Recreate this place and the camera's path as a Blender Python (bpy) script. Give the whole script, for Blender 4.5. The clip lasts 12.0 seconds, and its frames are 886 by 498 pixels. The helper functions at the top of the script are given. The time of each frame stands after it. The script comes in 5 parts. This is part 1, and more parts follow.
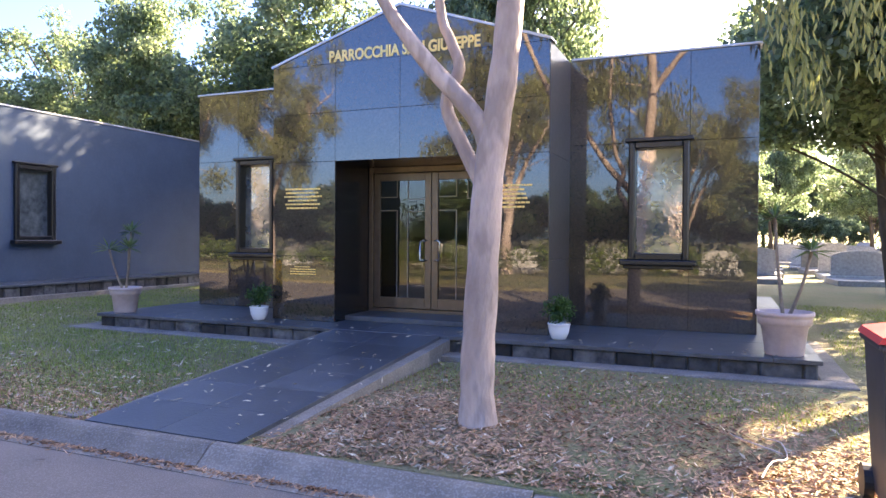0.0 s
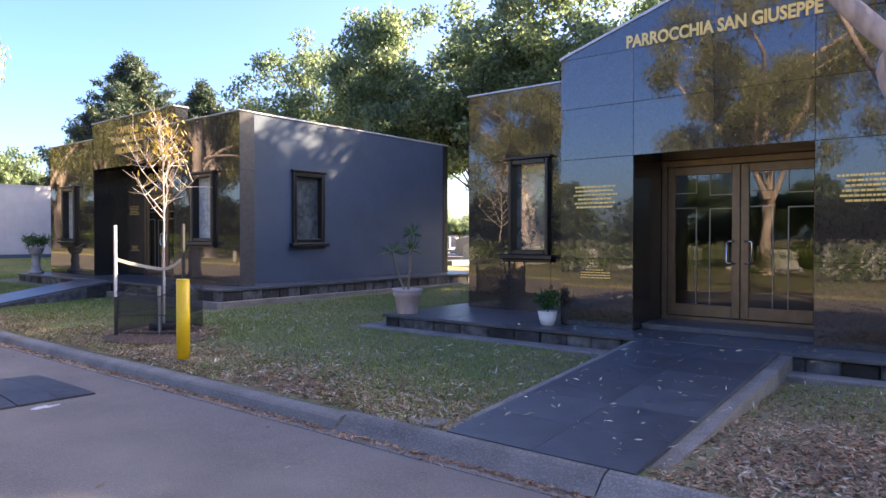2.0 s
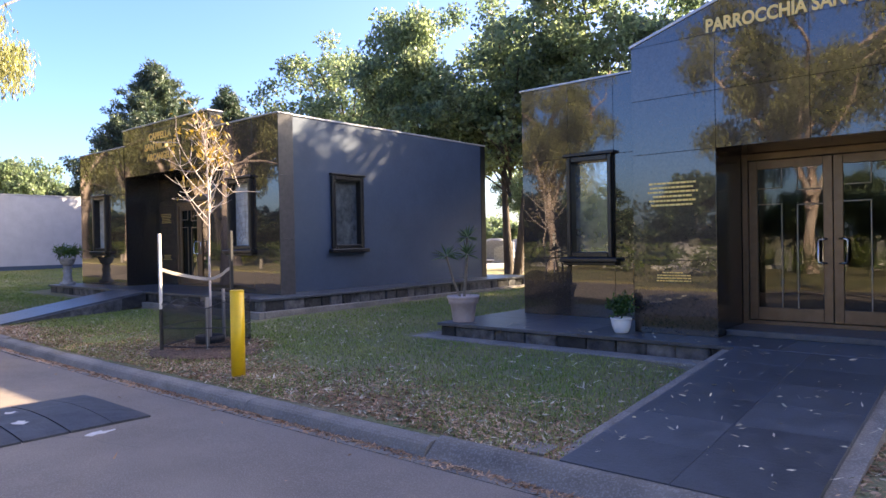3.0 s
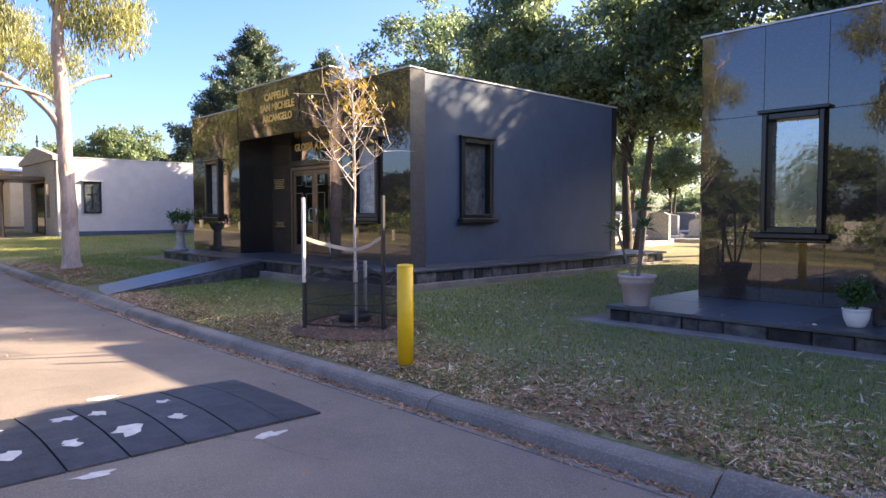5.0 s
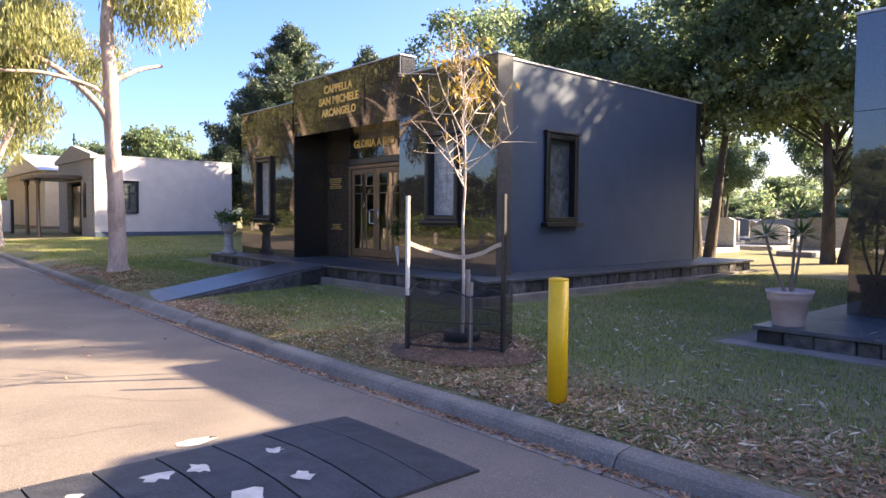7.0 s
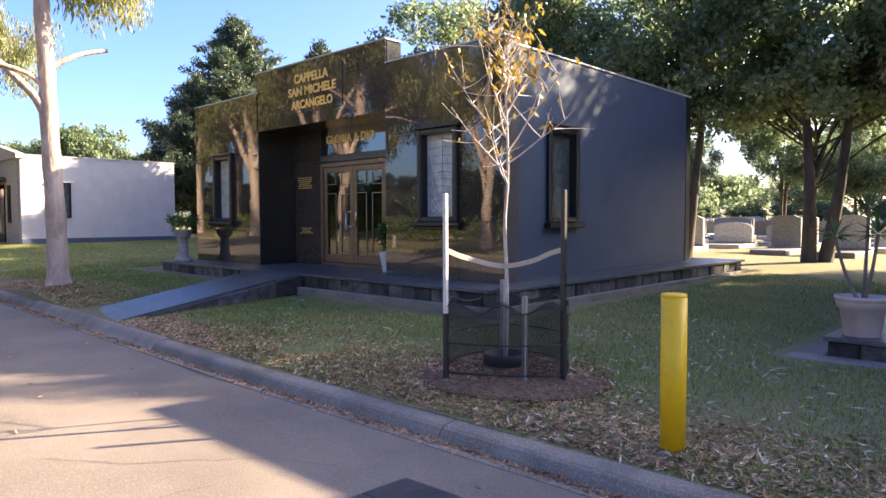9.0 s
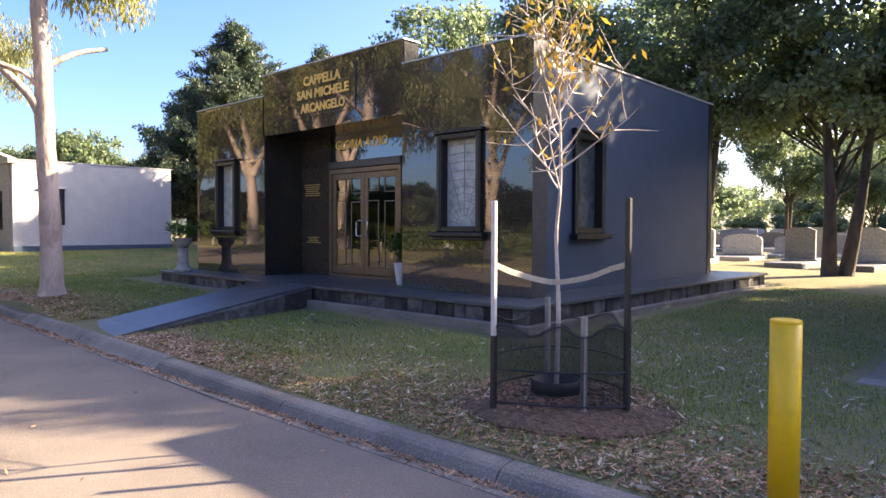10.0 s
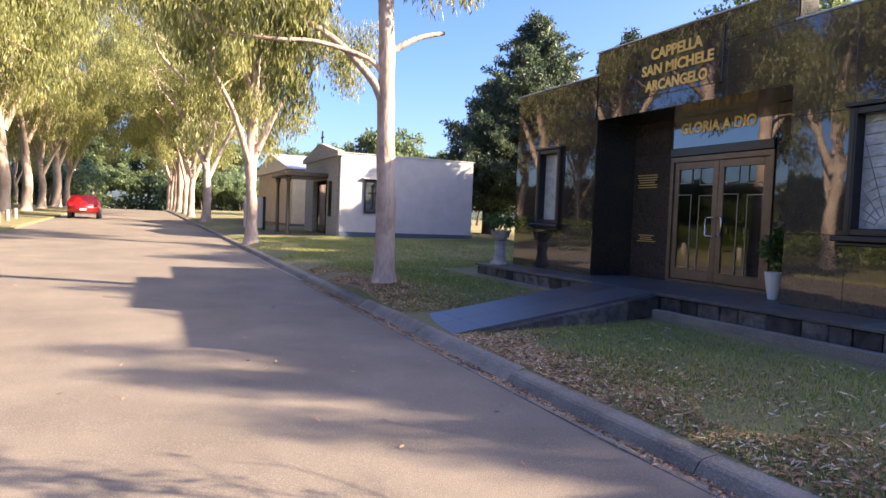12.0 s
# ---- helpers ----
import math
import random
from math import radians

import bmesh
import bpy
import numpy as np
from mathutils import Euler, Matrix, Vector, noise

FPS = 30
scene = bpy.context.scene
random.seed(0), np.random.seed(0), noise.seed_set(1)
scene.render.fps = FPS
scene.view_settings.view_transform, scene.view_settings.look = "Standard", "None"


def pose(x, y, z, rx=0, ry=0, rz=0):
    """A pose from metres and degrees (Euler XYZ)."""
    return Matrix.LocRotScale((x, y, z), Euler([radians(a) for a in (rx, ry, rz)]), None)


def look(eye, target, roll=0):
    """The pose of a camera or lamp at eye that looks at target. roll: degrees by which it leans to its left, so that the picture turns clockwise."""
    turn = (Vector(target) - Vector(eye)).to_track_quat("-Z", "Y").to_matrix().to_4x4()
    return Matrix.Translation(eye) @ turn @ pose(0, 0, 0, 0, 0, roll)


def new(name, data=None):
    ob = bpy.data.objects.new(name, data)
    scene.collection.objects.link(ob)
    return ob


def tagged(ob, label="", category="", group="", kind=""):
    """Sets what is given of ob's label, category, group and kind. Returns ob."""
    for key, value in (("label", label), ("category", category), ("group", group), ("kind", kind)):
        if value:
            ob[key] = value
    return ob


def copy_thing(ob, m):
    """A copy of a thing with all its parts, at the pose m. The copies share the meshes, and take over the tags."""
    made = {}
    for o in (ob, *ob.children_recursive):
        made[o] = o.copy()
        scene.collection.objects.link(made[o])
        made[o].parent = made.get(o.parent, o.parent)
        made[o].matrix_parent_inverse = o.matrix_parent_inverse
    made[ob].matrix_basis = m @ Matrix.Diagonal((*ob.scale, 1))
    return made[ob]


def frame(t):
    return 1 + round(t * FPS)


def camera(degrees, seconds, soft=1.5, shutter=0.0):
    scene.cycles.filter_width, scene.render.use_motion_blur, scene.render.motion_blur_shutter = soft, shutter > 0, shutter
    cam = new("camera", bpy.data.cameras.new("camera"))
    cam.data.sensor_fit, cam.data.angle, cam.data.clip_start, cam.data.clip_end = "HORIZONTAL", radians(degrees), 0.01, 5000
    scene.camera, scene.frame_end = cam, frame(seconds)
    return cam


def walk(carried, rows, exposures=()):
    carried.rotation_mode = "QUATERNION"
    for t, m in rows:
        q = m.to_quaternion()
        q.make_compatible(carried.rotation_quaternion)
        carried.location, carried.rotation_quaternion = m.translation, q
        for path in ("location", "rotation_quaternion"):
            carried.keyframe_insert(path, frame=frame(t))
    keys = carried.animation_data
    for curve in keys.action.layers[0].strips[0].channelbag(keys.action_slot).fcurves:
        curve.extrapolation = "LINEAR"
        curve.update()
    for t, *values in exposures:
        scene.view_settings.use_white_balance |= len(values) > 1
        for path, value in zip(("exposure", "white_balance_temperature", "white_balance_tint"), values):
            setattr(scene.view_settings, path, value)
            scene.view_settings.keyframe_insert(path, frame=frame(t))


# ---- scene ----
cam = camera(66.5, 12.0)
PATH = [
    (0, (-0.168, 0.016, 1.624), (-0.94, 1.861, 1.594), 0.4),
    (0.5, (-0.503, -0.06, 1.626), (-1.473, 1.689, 1.602), 0.3),
    (1, (-0.861, -0.127, 1.639), (-1.949, 1.551, 1.617), -0.1),
    (1.5, (-1.27, -0.122, 1.63), (-2.492, 1.461, 1.604), -0.0),
    (2, (-1.699, -0.147, 1.626), (-2.953, 1.41, 1.596), 0.0),
    (2.5, (-2.138, -0.096, 1.613), (-3.409, 1.448, 1.576), -1.3),
    (3, (-2.569, -0.072, 1.633), (-3.86, 1.455, 1.614), -1.0),
    (3.2, (-2.762, -0.077, 1.629), (-4.056, 1.448, 1.612), -0.8),
    (4.8, (-4.168, 0.043, 1.623), (-5.604, 1.432, 1.533), -0.1),
    (5, (-4.319, 0.062, 1.616), (-5.771, 1.434, 1.514), -0.1),
    (5.5, (-4.712, 0.113, 1.638), (-6.177, 1.471, 1.531), -0.2),
    (6, (-5.136, 0.09, 1.635), (-6.601, 1.447, 1.529), -0.4),
    (6.5, (-5.554, 0.137, 1.614), (-7.047, 1.463, 1.508), -0.6),
    (7, (-5.962, 0.096, 1.598), (-7.455, 1.423, 1.506), 0.4),
    (7.2, (-6.092, 0.096, 1.623), (-7.542, 1.471, 1.536), 0.1),
    (9, (-7.462, 0.235, 1.602), (-8.831, 1.69, 1.514), -0.2),
    (9.5, (-7.804, 0.326, 1.592), (-9.163, 1.793, 1.528), 0.0),
    (10, (-8.197, 0.407, 1.609), (-9.552, 1.877, 1.549), 0.2),
    (10.5, (-8.612, 0.506, 1.612), (-10.091, 1.851, 1.555), 1.6),
    (11, (-9.071, 0.532, 1.616), (-10.609, 1.81, 1.559), 1.8),
    (11.5, (-9.555, 0.614, 1.579), (-11.128, 1.846, 1.507), 1.6),
    (12, (-10.036, 0.464, 1.559), (-11.854, 1.294, 1.472), 2.3),
]
walk(cam, [(t, look(eye, target, roll)) for t, eye, target, roll in PATH],
     [(0.0, 3.55, 7800, 12), (1.0, 3.2, 7800, 12), (2.0, 3.0, 7800, 12), (5.0, 2.7, 7700, 12), (9.5, 2.7, 7700, 12), (11.5, 2.55, 7600, 12), (12.0, 2.4, 7400, 12)])

# ---- world, sun ----
SUN = Vector((4.7, 7.7, 4.62)).normalized()
world = bpy.data.worlds.new("sky")
scene.world = world
world.use_nodes = True
wn = world.node_tree
sky = wn.nodes.new("ShaderNodeTexSky")
sky.sky_type = "NISHITA"
sky.sun_disc = False
sky.sun_elevation = math.asin(SUN.z)
sky.sun_rotation = math.atan2(SUN.x, SUN.y)
sky.dust_density = 3.0
sky.air_density = 0.8
sky.ozone_density = 5.0
hue = wn.nodes.new("ShaderNodeHueSaturation")
hue.inputs["Saturation"].default_value = 1.2
hue.inputs["Hue"].default_value = 0.516
wn.links.new(sky.outputs[0], hue.inputs["Color"])
wn.links.new(hue.outputs[0], wn.nodes["Background"].inputs[0])
wn.nodes["Background"].inputs[1].default_value = 0.10
sun_data = bpy.data.lights.new("sun", "SUN")
sun_data.energy, sun_data.angle, sun_data.color = 3.9, radians(0.55), (1.0, 0.86, 0.68)
sun = new("sun", sun_data)
sun.matrix_world = look((20, 40, 30), Vector((20, 40, 30)) - SUN)


# ---- materials ----
def mat(name, c1, c2, scale=8.0, rough=0.6, metal=0.0, bump=0.0, bump_scale=60.0, fine=0.0, fine_scale=120.0, fine_col=None,
        per_object=0.0, per_island=0.0, rough2=None, detail=6.0, stretch=None, ior=1.5, coat=0.0):
    m = bpy.data.materials.new(name)
    m.use_nodes = True
    nt = m.node_tree
    n, l = nt.nodes, nt.links
    b = n["Principled BSDF"]
    tc = n.new("ShaderNodeTexCoord")
    src = tc.outputs["Object"]
    if stretch:
        mp = n.new("ShaderNodeMapping")
        mp.inputs["Scale"].default_value = stretch
        l.new(src, mp.inputs["Vector"])
        src = mp.outputs[0]
    nz = n.new("ShaderNodeTexNoise")
    nz.inputs["Scale"].default_value, nz.inputs["Detail"].default_value, nz.inputs["Roughness"].default_value = scale, detail, 0.6
    l.new(src, nz.inputs["Vector"])
    ramp = n.new("ShaderNodeValToRGB")
    ramp.color_ramp.elements[0].position, ramp.color_ramp.elements[1].position = 0.32, 0.68
    ramp.color_ramp.elements[0].color, ramp.color_ramp.elements[1].color = (*c1, 1), (*c2, 1)
    l.new(nz.outputs["Fac"], ramp.inputs[0])
    col = ramp.outputs[0]
    if fine:
        fz = n.new("ShaderNodeTexNoise")
        fz.inputs["Scale"].default_value, fz.inputs["Detail"].default_value = fine_scale, 3.0
        l.new(src, fz.inputs["Vector"])
        fr = n.new("ShaderNodeValToRGB")
        fr.color_ramp.elements[0].position, fr.color_ramp.elements[1].position = 0.5, 0.62
        l.new(fz.outputs["Fac"], fr.inputs[0])
        sc = n.new("ShaderNodeMath")
        sc.operation = "MULTIPLY"
        sc.inputs[1].default_value = fine
        l.new(fr.outputs[0], sc.inputs[0])
        mx = n.new("ShaderNodeMix")
        mx.data_type = "RGBA"
        l.new(sc.outputs[0], mx.inputs[0])
        l.new(col, mx.inputs[6])
        mx.inputs[7].default_value = (*(fine_col or c2), 1)
        col = mx.outputs[2]
    for amount, node, out in ((per_object, "ShaderNodeObjectInfo", "Random"), (per_island, "ShaderNodeNewGeometry", "Random Per Island")):
        if amount:
            oi = n.new(node)
            mr = n.new("ShaderNodeMapRange")
            mr.inputs[3].default_value, mr.inputs[4].default_value = 1 - amount, 1 + amount
            l.new(oi.outputs[out], mr.inputs[0])
            hs = n.new("ShaderNodeHueSaturation")
            l.new(mr.outputs[0], hs.inputs["Value"])
            l.new(col, hs.inputs["Color"])
            col = hs.outputs[0]
    l.new(col, b.inputs["Base Color"])
    b.inputs["Metallic"].default_value = metal
    b.inputs["IOR"].default_value = ior
    b.inputs["Coat Weight"].default_value = coat
    if rough2 is None:
        b.inputs["Roughness"].default_value = rough
    else:
        rr = n.new("ShaderNodeMapRange")
        rr.inputs[3].default_value, rr.inputs[4].default_value = rough, rough2
        l.new(nz.outputs["Fac"], rr.inputs[0])
        l.new(rr.outputs[0], b.inputs["Roughness"])
    if bump:
        bz = n.new("ShaderNodeTexNoise")
        bz.inputs["Scale"].default_value, bz.inputs["Detail"].default_value = bump_scale, 6.0
        l.new(src, bz.inputs["Vector"])
        bp = n.new("ShaderNodeBump")
        bp.inputs["Strength"].default_value, bp.inputs["Distance"].default_value = 1.0, bump
        l.new(bz.outputs["Fac"], bp.inputs["Height"])
        l.new(bp.outputs[0], b.inputs["Normal"])
    return m


def leaf_mat(name, c1, c2, trans=0.45, rough=0.5, boost=1.35):
    m = mat(name, c1, c2, scale=0.9, rough=rough, per_island=0.45)
    nt = m.node_tree
    n, l = nt.nodes, nt.links
    b = n["Principled BSDF"]
    tr = n.new("ShaderNodeBsdfTranslucent")
    src = b.inputs["Base Color"].links[0].from_socket
    hs = n.new("ShaderNodeHueSaturation")
    hs.inputs["Hue"].default_value, hs.inputs["Saturation"].default_value, hs.inputs["Value"].default_value = 0.49, 1.1, boost
    l.new(src, hs.inputs["Color"])
    l.new(hs.outputs[0], tr.inputs["Color"])
    ms = n.new("ShaderNodeMixShader")
    ms.inputs[0].default_value = trans
    l.new(b.outputs[0], ms.inputs[1])
    l.new(tr.outputs[0], ms.inputs[2])
    l.new(ms.outputs[0], n["Material Output"].inputs["Surface"])
    return m


def glass_mat(name, tint=(0.9, 0.95, 0.93), rough=0.0):
    m = bpy.data.materials.new(name)
    m.use_nodes = True
    b = m.node_tree.nodes["Principled BSDF"]
    b.inputs["Base Color"].default_value = (*tint, 1)
    b.inputs["Transmission Weight"].default_value = 1.0
    b.inputs["Roughness"].default_value = rough
    b.inputs["IOR"].default_value = 1.5
    return m


GRANITE = mat("polished_granite", (0.025, 0.021, 0.018), (0.058, 0.046, 0.037), scale=26, rough=0.008, rough2=0.03, fine=0.5, fine_scale=170,
              fine_col=(0.10, 0.074, 0.052), per_object=0.18, bump=0.0006, bump_scale=1.6, ior=1.74)
GRANITE_BLACK = mat("black_granite", (0.010, 0.010, 0.011), (0.022, 0.021, 0.021), scale=30, rough=0.14, rough2=0.26, fine=0.3, fine_scale=180,
                    fine_col=(0.06, 0.055, 0.05), per_object=0.12, ior=1.55)
PAVING = mat("honed_dark_paving", (0.036, 0.042, 0.050), (0.076, 0.085, 0.098), scale=5, rough=0.28, rough2=0.5, fine=0.35, fine_scale=150,
             fine_col=(0.14, 0.14, 0.14), per_object=0.25, bump=0.002, bump_scale=30)
ROCKFACE = mat("split_faced_stone", (0.022, 0.022, 0.024), (0.11, 0.105, 0.10), scale=7, rough=0.8, bump=0.02, bump_scale=14, per_object=0.8)
RENDERED = mat("blue_grey_paint", (0.030, 0.056, 0.094), (0.042, 0.075, 0.124), scale=1.3, rough=0.62, bump=0.002, bump_scale=90, fine=0.12, fine_scale=14,
               fine_col=(0.085, 0.10, 0.13))
CAPPING = mat("pale_metal_capping", (0.42, 0.43, 0.45), (0.55, 0.55, 0.56), scale=4, rough=0.4, metal=0.4)
PALE_SIDE = mat("pale_grey_render", (0.36, 0.36, 0.385), (0.42, 0.42, 0.445), scale=2, rough=0.75, bump=0.002, bump_scale=60)
BRONZE = mat("bronze_anodised_frame", (0.135, 0.095, 0.063), (0.18, 0.128, 0.086), scale=9, rough=0.33, metal=0.55)
BLACKFRAME = mat("black_window_frame", (0.009, 0.009, 0.010), (0.018, 0.018, 0.019), scale=12, rough=0.28)
CHROME = mat("brushed_steel", (0.6, 0.6, 0.6), (0.72, 0.72, 0.72), scale=30, rough=0.22, metal=1.0)
GOLD = mat("gold_lettering", (0.78, 0.52, 0.16), (0.86, 0.60, 0.22), scale=20, rough=0.35, metal=0.35)
TRANSOM = mat("polished_black_glass", (0.006, 0.006, 0.007), (0.012, 0.012, 0.013), scale=3, rough=0.01, ior=2.0)
CAME = mat("lead_came", (0.24, 0.22, 0.19), (0.34, 0.31, 0.27), scale=20, rough=0.5, metal=0.5)
# granite of the returns, its colour paled to stand for sun on them
SUNLIT_GRANITE = mat("sun_paled_granite", (0.05, 0.048, 0.048), (0.085, 0.08, 0.08), scale=12, rough=0.3, fine=0.3, fine_scale=120, fine_col=(0.14, 0.13, 0.13))
GLASS = glass_mat("door_glass", (0.55, 0.6, 0.58))
MIRRORGLASS = mat("reflective_obscure_glass", (0.06, 0.07, 0.07), (0.14, 0.155, 0.155), scale=5, rough=0.02, rough2=0.06, bump=0.002, bump_scale=9, ior=2.9)
FROST = mat("leaded_obscure_glass", (0.30, 0.33, 0.33), (0.52, 0.55, 0.55), scale=7, rough=0.08, rough2=0.2, bump=0.01, bump_scale=18)
DIMGLASS = mat("dark_obscure_glass", (0.04, 0.05, 0.055), (0.12, 0.14, 0.14), scale=6, rough=0.06, bump=0.006, bump_scale=18)
INTERIOR = mat("dim_interior", (0.10, 0.09, 0.08), (0.16, 0.15, 0.13), scale=2, rough=0.8)
ASPHALT = mat("worn_asphalt", (0.132, 0.108, 0.090), (0.205, 0.170, 0.140), scale=0.8, rough=0.85, fine=0.35, fine_scale=90, fine_col=(0.34, 0.30, 0.26), bump=0.004, bump_scale=140)
CONCRETE = mat("weathered_concrete", (0.122, 0.106, 0.090), (0.24, 0.208, 0.172), scale=2.2, rough=0.85, fine=0.3, fine_scale=60, fine_col=(0.40, 0.38, 0.35), bump=0.004, bump_scale=80, per_object=0.12)
SOIL = mat("lawn_soil", (0.125, 0.145, 0.05), (0.23, 0.18, 0.10), scale=0.55, rough=0.95, fine=0.35, fine_scale=24, fine_col=(0.27, 0.22, 0.13), bump=0.03, bump_scale=26)
MULCH = mat("bark_mulch", (0.07, 0.042, 0.028), (0.22, 0.13, 0.085), scale=18, rough=0.95, bump=0.05, bump_scale=35)
RUBBER = mat("black_rubber", (0.018, 0.019, 0.022), (0.05, 0.052, 0.06), scale=6, rough=0.6, fine=0.25, fine_scale=50, fine_col=(0.09, 0.09, 0.1), bump=0.003, bump_scale=60, per_object=0.25)
WORNPAINT = mat("worn_white_paint", (0.45, 0.43, 0.40), (0.62, 0.60, 0.56), scale=14, rough=0.8)
YELLOW = mat("yellow_paint", (0.80, 0.47, 0.012), (0.88, 0.54, 0.018), scale=5, rough=0.42, fine=0.15, fine_scale=30, fine_col=(0.55, 0.36, 0.03))
BARK = mat("smooth_gum_bark", (0.30, 0.22, 0.185), (0.60, 0.48, 0.41), scale=3.6, rough=0.8, fine=0.6, fine_scale=7, fine_col=(0.22, 0.165, 0.145), bump=0.025, bump_scale=14, stretch=(1, 1, 0.35))
DARKBARK = mat("rough_dark_bark", (0.045, 0.035, 0.028), (0.12, 0.095, 0.075), scale=6, rough=0.95, bump=0.03, bump_scale=20, stretch=(1, 1, 0.3))
STEM = mat("yucca_stem", (0.15, 0.12, 0.09), (0.26, 0.21, 0.16), scale=14, rough=0.9, bump=0.006, bump_scale=60)
TWIG = mat("pale_twig", (0.40, 0.33, 0.29), (0.58, 0.50, 0.46), scale=12, rough=0.8)
GUMLEAF = leaf_mat("gum_leaf", (0.13, 0.15, 0.055), (0.29, 0.29, 0.125), 0.48, 0.5, 1.7)
BROADLEAF = leaf_mat("broad_leaf", (0.07, 0.11, 0.065), (0.17, 0.21, 0.115), 0.55, 0.33, 2.0)
NEEDLE = leaf_mat("conifer_leaf", (0.035, 0.065, 0.04), (0.10, 0.13, 0.075), 0.3)
AUTUMN = leaf_mat("autumn_leaf", (0.17, 0.13, 0.03), (0.34, 0.25, 0.06), 0.4)
POTLEAF = leaf_mat("pot_plant_leaf", (0.03, 0.075, 0.015), (0.07, 0.14, 0.03), 0.35)
YUCCA = leaf_mat("yucca_leaf", (0.07, 0.13, 0.04), (0.13, 0.20, 0.07), 0.3)
GRASS = leaf_mat("grass_blade", (0.12, 0.20, 0.03), (0.27, 0.29, 0.08), 0.3, 0.6)
PALELITTER = mat("bleached_leaf", (0.40, 0.33, 0.22), (0.62, 0.54, 0.40), scale=1.5, rough=0.7, per_island=0.35)
LITTER = mat("dry_leaf", (0.25, 0.125, 0.065), (0.50, 0.32, 0.19), scale=1.5, rough=0.8, per_island=0.5)
TERRACOTTA = mat("pale_pink_pot", (0.44, 0.34, 0.31), (0.56, 0.45, 0.42), scale=6, rough=0.8, bump=0.002, bump_scale=50)
WHITEPOT = mat("white_glazed_pot", (0.72, 0.71, 0.69), (0.80, 0.79, 0.77), scale=4, rough=0.3)
STONEURN = mat("weathered_urn_stone", (0.24, 0.23, 0.22), (0.42, 0.40, 0.38), scale=9, rough=0.9, bump=0.01, bump_scale=40)
POTSOIL = mat("potting_soil", (0.02, 0.015, 0.01), (0.05, 0.035, 0.025), scale=40, rough=1.0, bump=0.02, bump_scale=60)
BLACKPLASTIC = mat("black_plastic", (0.012, 0.012, 0.013), (0.025, 0.025, 0.026), scale=15, rough=0.5)
GREYPLASTIC = mat("dark_bin_plastic", (0.035, 0.036, 0.038), (0.055, 0.056, 0.058), scale=8, rough=0.5, bump=0.001, bump_scale=80)
REDPLASTIC = mat("red_bin_lid", (0.55, 0.03, 0.03), (0.65, 0.05, 0.045), scale=6, rough=0.4)
WEBBING = mat("jute_webbing", (0.36, 0.31, 0.25), (0.52, 0.46, 0.38), scale=60, rough=0.9)
CREAM = mat("cream_render", (0.56, 0.45, 0.30), (0.66, 0.54, 0.37), scale=2, rough=0.8)
STAKE = mat("grey_timber", (0.24, 0.21, 0.18), (0.38, 0.34, 0.30), scale=10, rough=0.85, stretch=(4, 4, 0.5))
WHITESTAKE = mat("pale_timber", (0.55, 0.52, 0.48), (0.70, 0.67, 0.63), scale=14, rough=0.8)
CARPAINT = mat("red_car_paint", (0.50, 0.012, 0.015), (0.55, 0.018, 0.02), scale=4, rough=0.2, coat=1.0)
WHITECAR = mat("white_car_paint", (0.7, 0.7, 0.7), (0.76, 0.76, 0.76), scale=4, rough=0.25, coat=1.0)
CARGLASS = mat("dark_car_glass", (0.01, 0.012, 0.014), (0.02, 0.022, 0.025), scale=5, rough=0.05)
TAILLIGHT = mat("tail_light_lens", (0.35, 0.01, 0.01), (0.45, 0.02, 0.02), scale=20, rough=0.15)
HEADSTONE = mat("headstone_granite", (0.26, 0.25, 0.245), (0.45, 0.43, 0.41), scale=12, rough=0.5, per_object=0.5, fine=0.3, fine_scale=90, fine_col=(0.2, 0.19, 0.18))
HEDGE = leaf_mat("hedge_leaf", (0.07, 0.11, 0.02), (0.14, 0.18, 0.04), 0.35)
NETTING = bpy.data.materials.new("black_shade_netting")
NETTING.use_nodes = True
_n, _l = NETTING.node_tree.nodes, NETTING.node_tree.links
_n["Principled BSDF"].inputs["Base Color"].default_value = (0.012, 0.012, 0.012, 1)
_n["Principled BSDF"].inputs["Roughness"].default_value = 0.8
_tr, _mx = _n.new("ShaderNodeBsdfTransparent"), _n.new("ShaderNodeMixShader")
_mx.inputs[0].default_value = 0.5
_l.new(_tr.outputs[0], _mx.inputs[1])
_l.new(_n["Principled BSDF"].outputs[0], _mx.inputs[2])
_l.new(_mx.outputs[0], _n["Material Output"].inputs["Surface"])

# ---- building helpers ----
ORIGIN = {}


def thing(name, at, label, category, group="", kind=""):
    ob = new(name)
    ob.location = at
    ob.empty_display_size = 0.2
    ORIGIN[ob.name] = Vector(at)
    return tagged(ob, label, category, group, kind)


def finish(name, bm, material, parent=None, label="", smooth=False):
    me = bpy.data.meshes.new(name)
    bm.normal_update()
    bm.to_mesh(me)
    bm.free()
    return link(name, me, material, parent, label, smooth)


def link(name, me, material, parent=None, label="", smooth=False):
    me.materials.append(material)
    if smooth:
        me.polygons.foreach_set("use_smooth", [True] * len(me.polygons))
    ob = new(name, me)
    if parent is not None:
        o = ORIGIN.get(parent.name, Vector((0, 0, 0)))
        me.transform(Matrix.Translation(-o))
        ob.parent = parent
        ORIGIN[ob.name] = o
    if label:
        ob["label"] = label
    return ob


def part(name, bm, material, parent, label="", smooth=False):
    return finish(name, bm, material, parent, label, smooth)


def solo(name, bm, material, label, category="", group="", kind="", smooth=False):
    return tagged(finish(name, bm, material, None, "", smooth), label, category, group, kind)


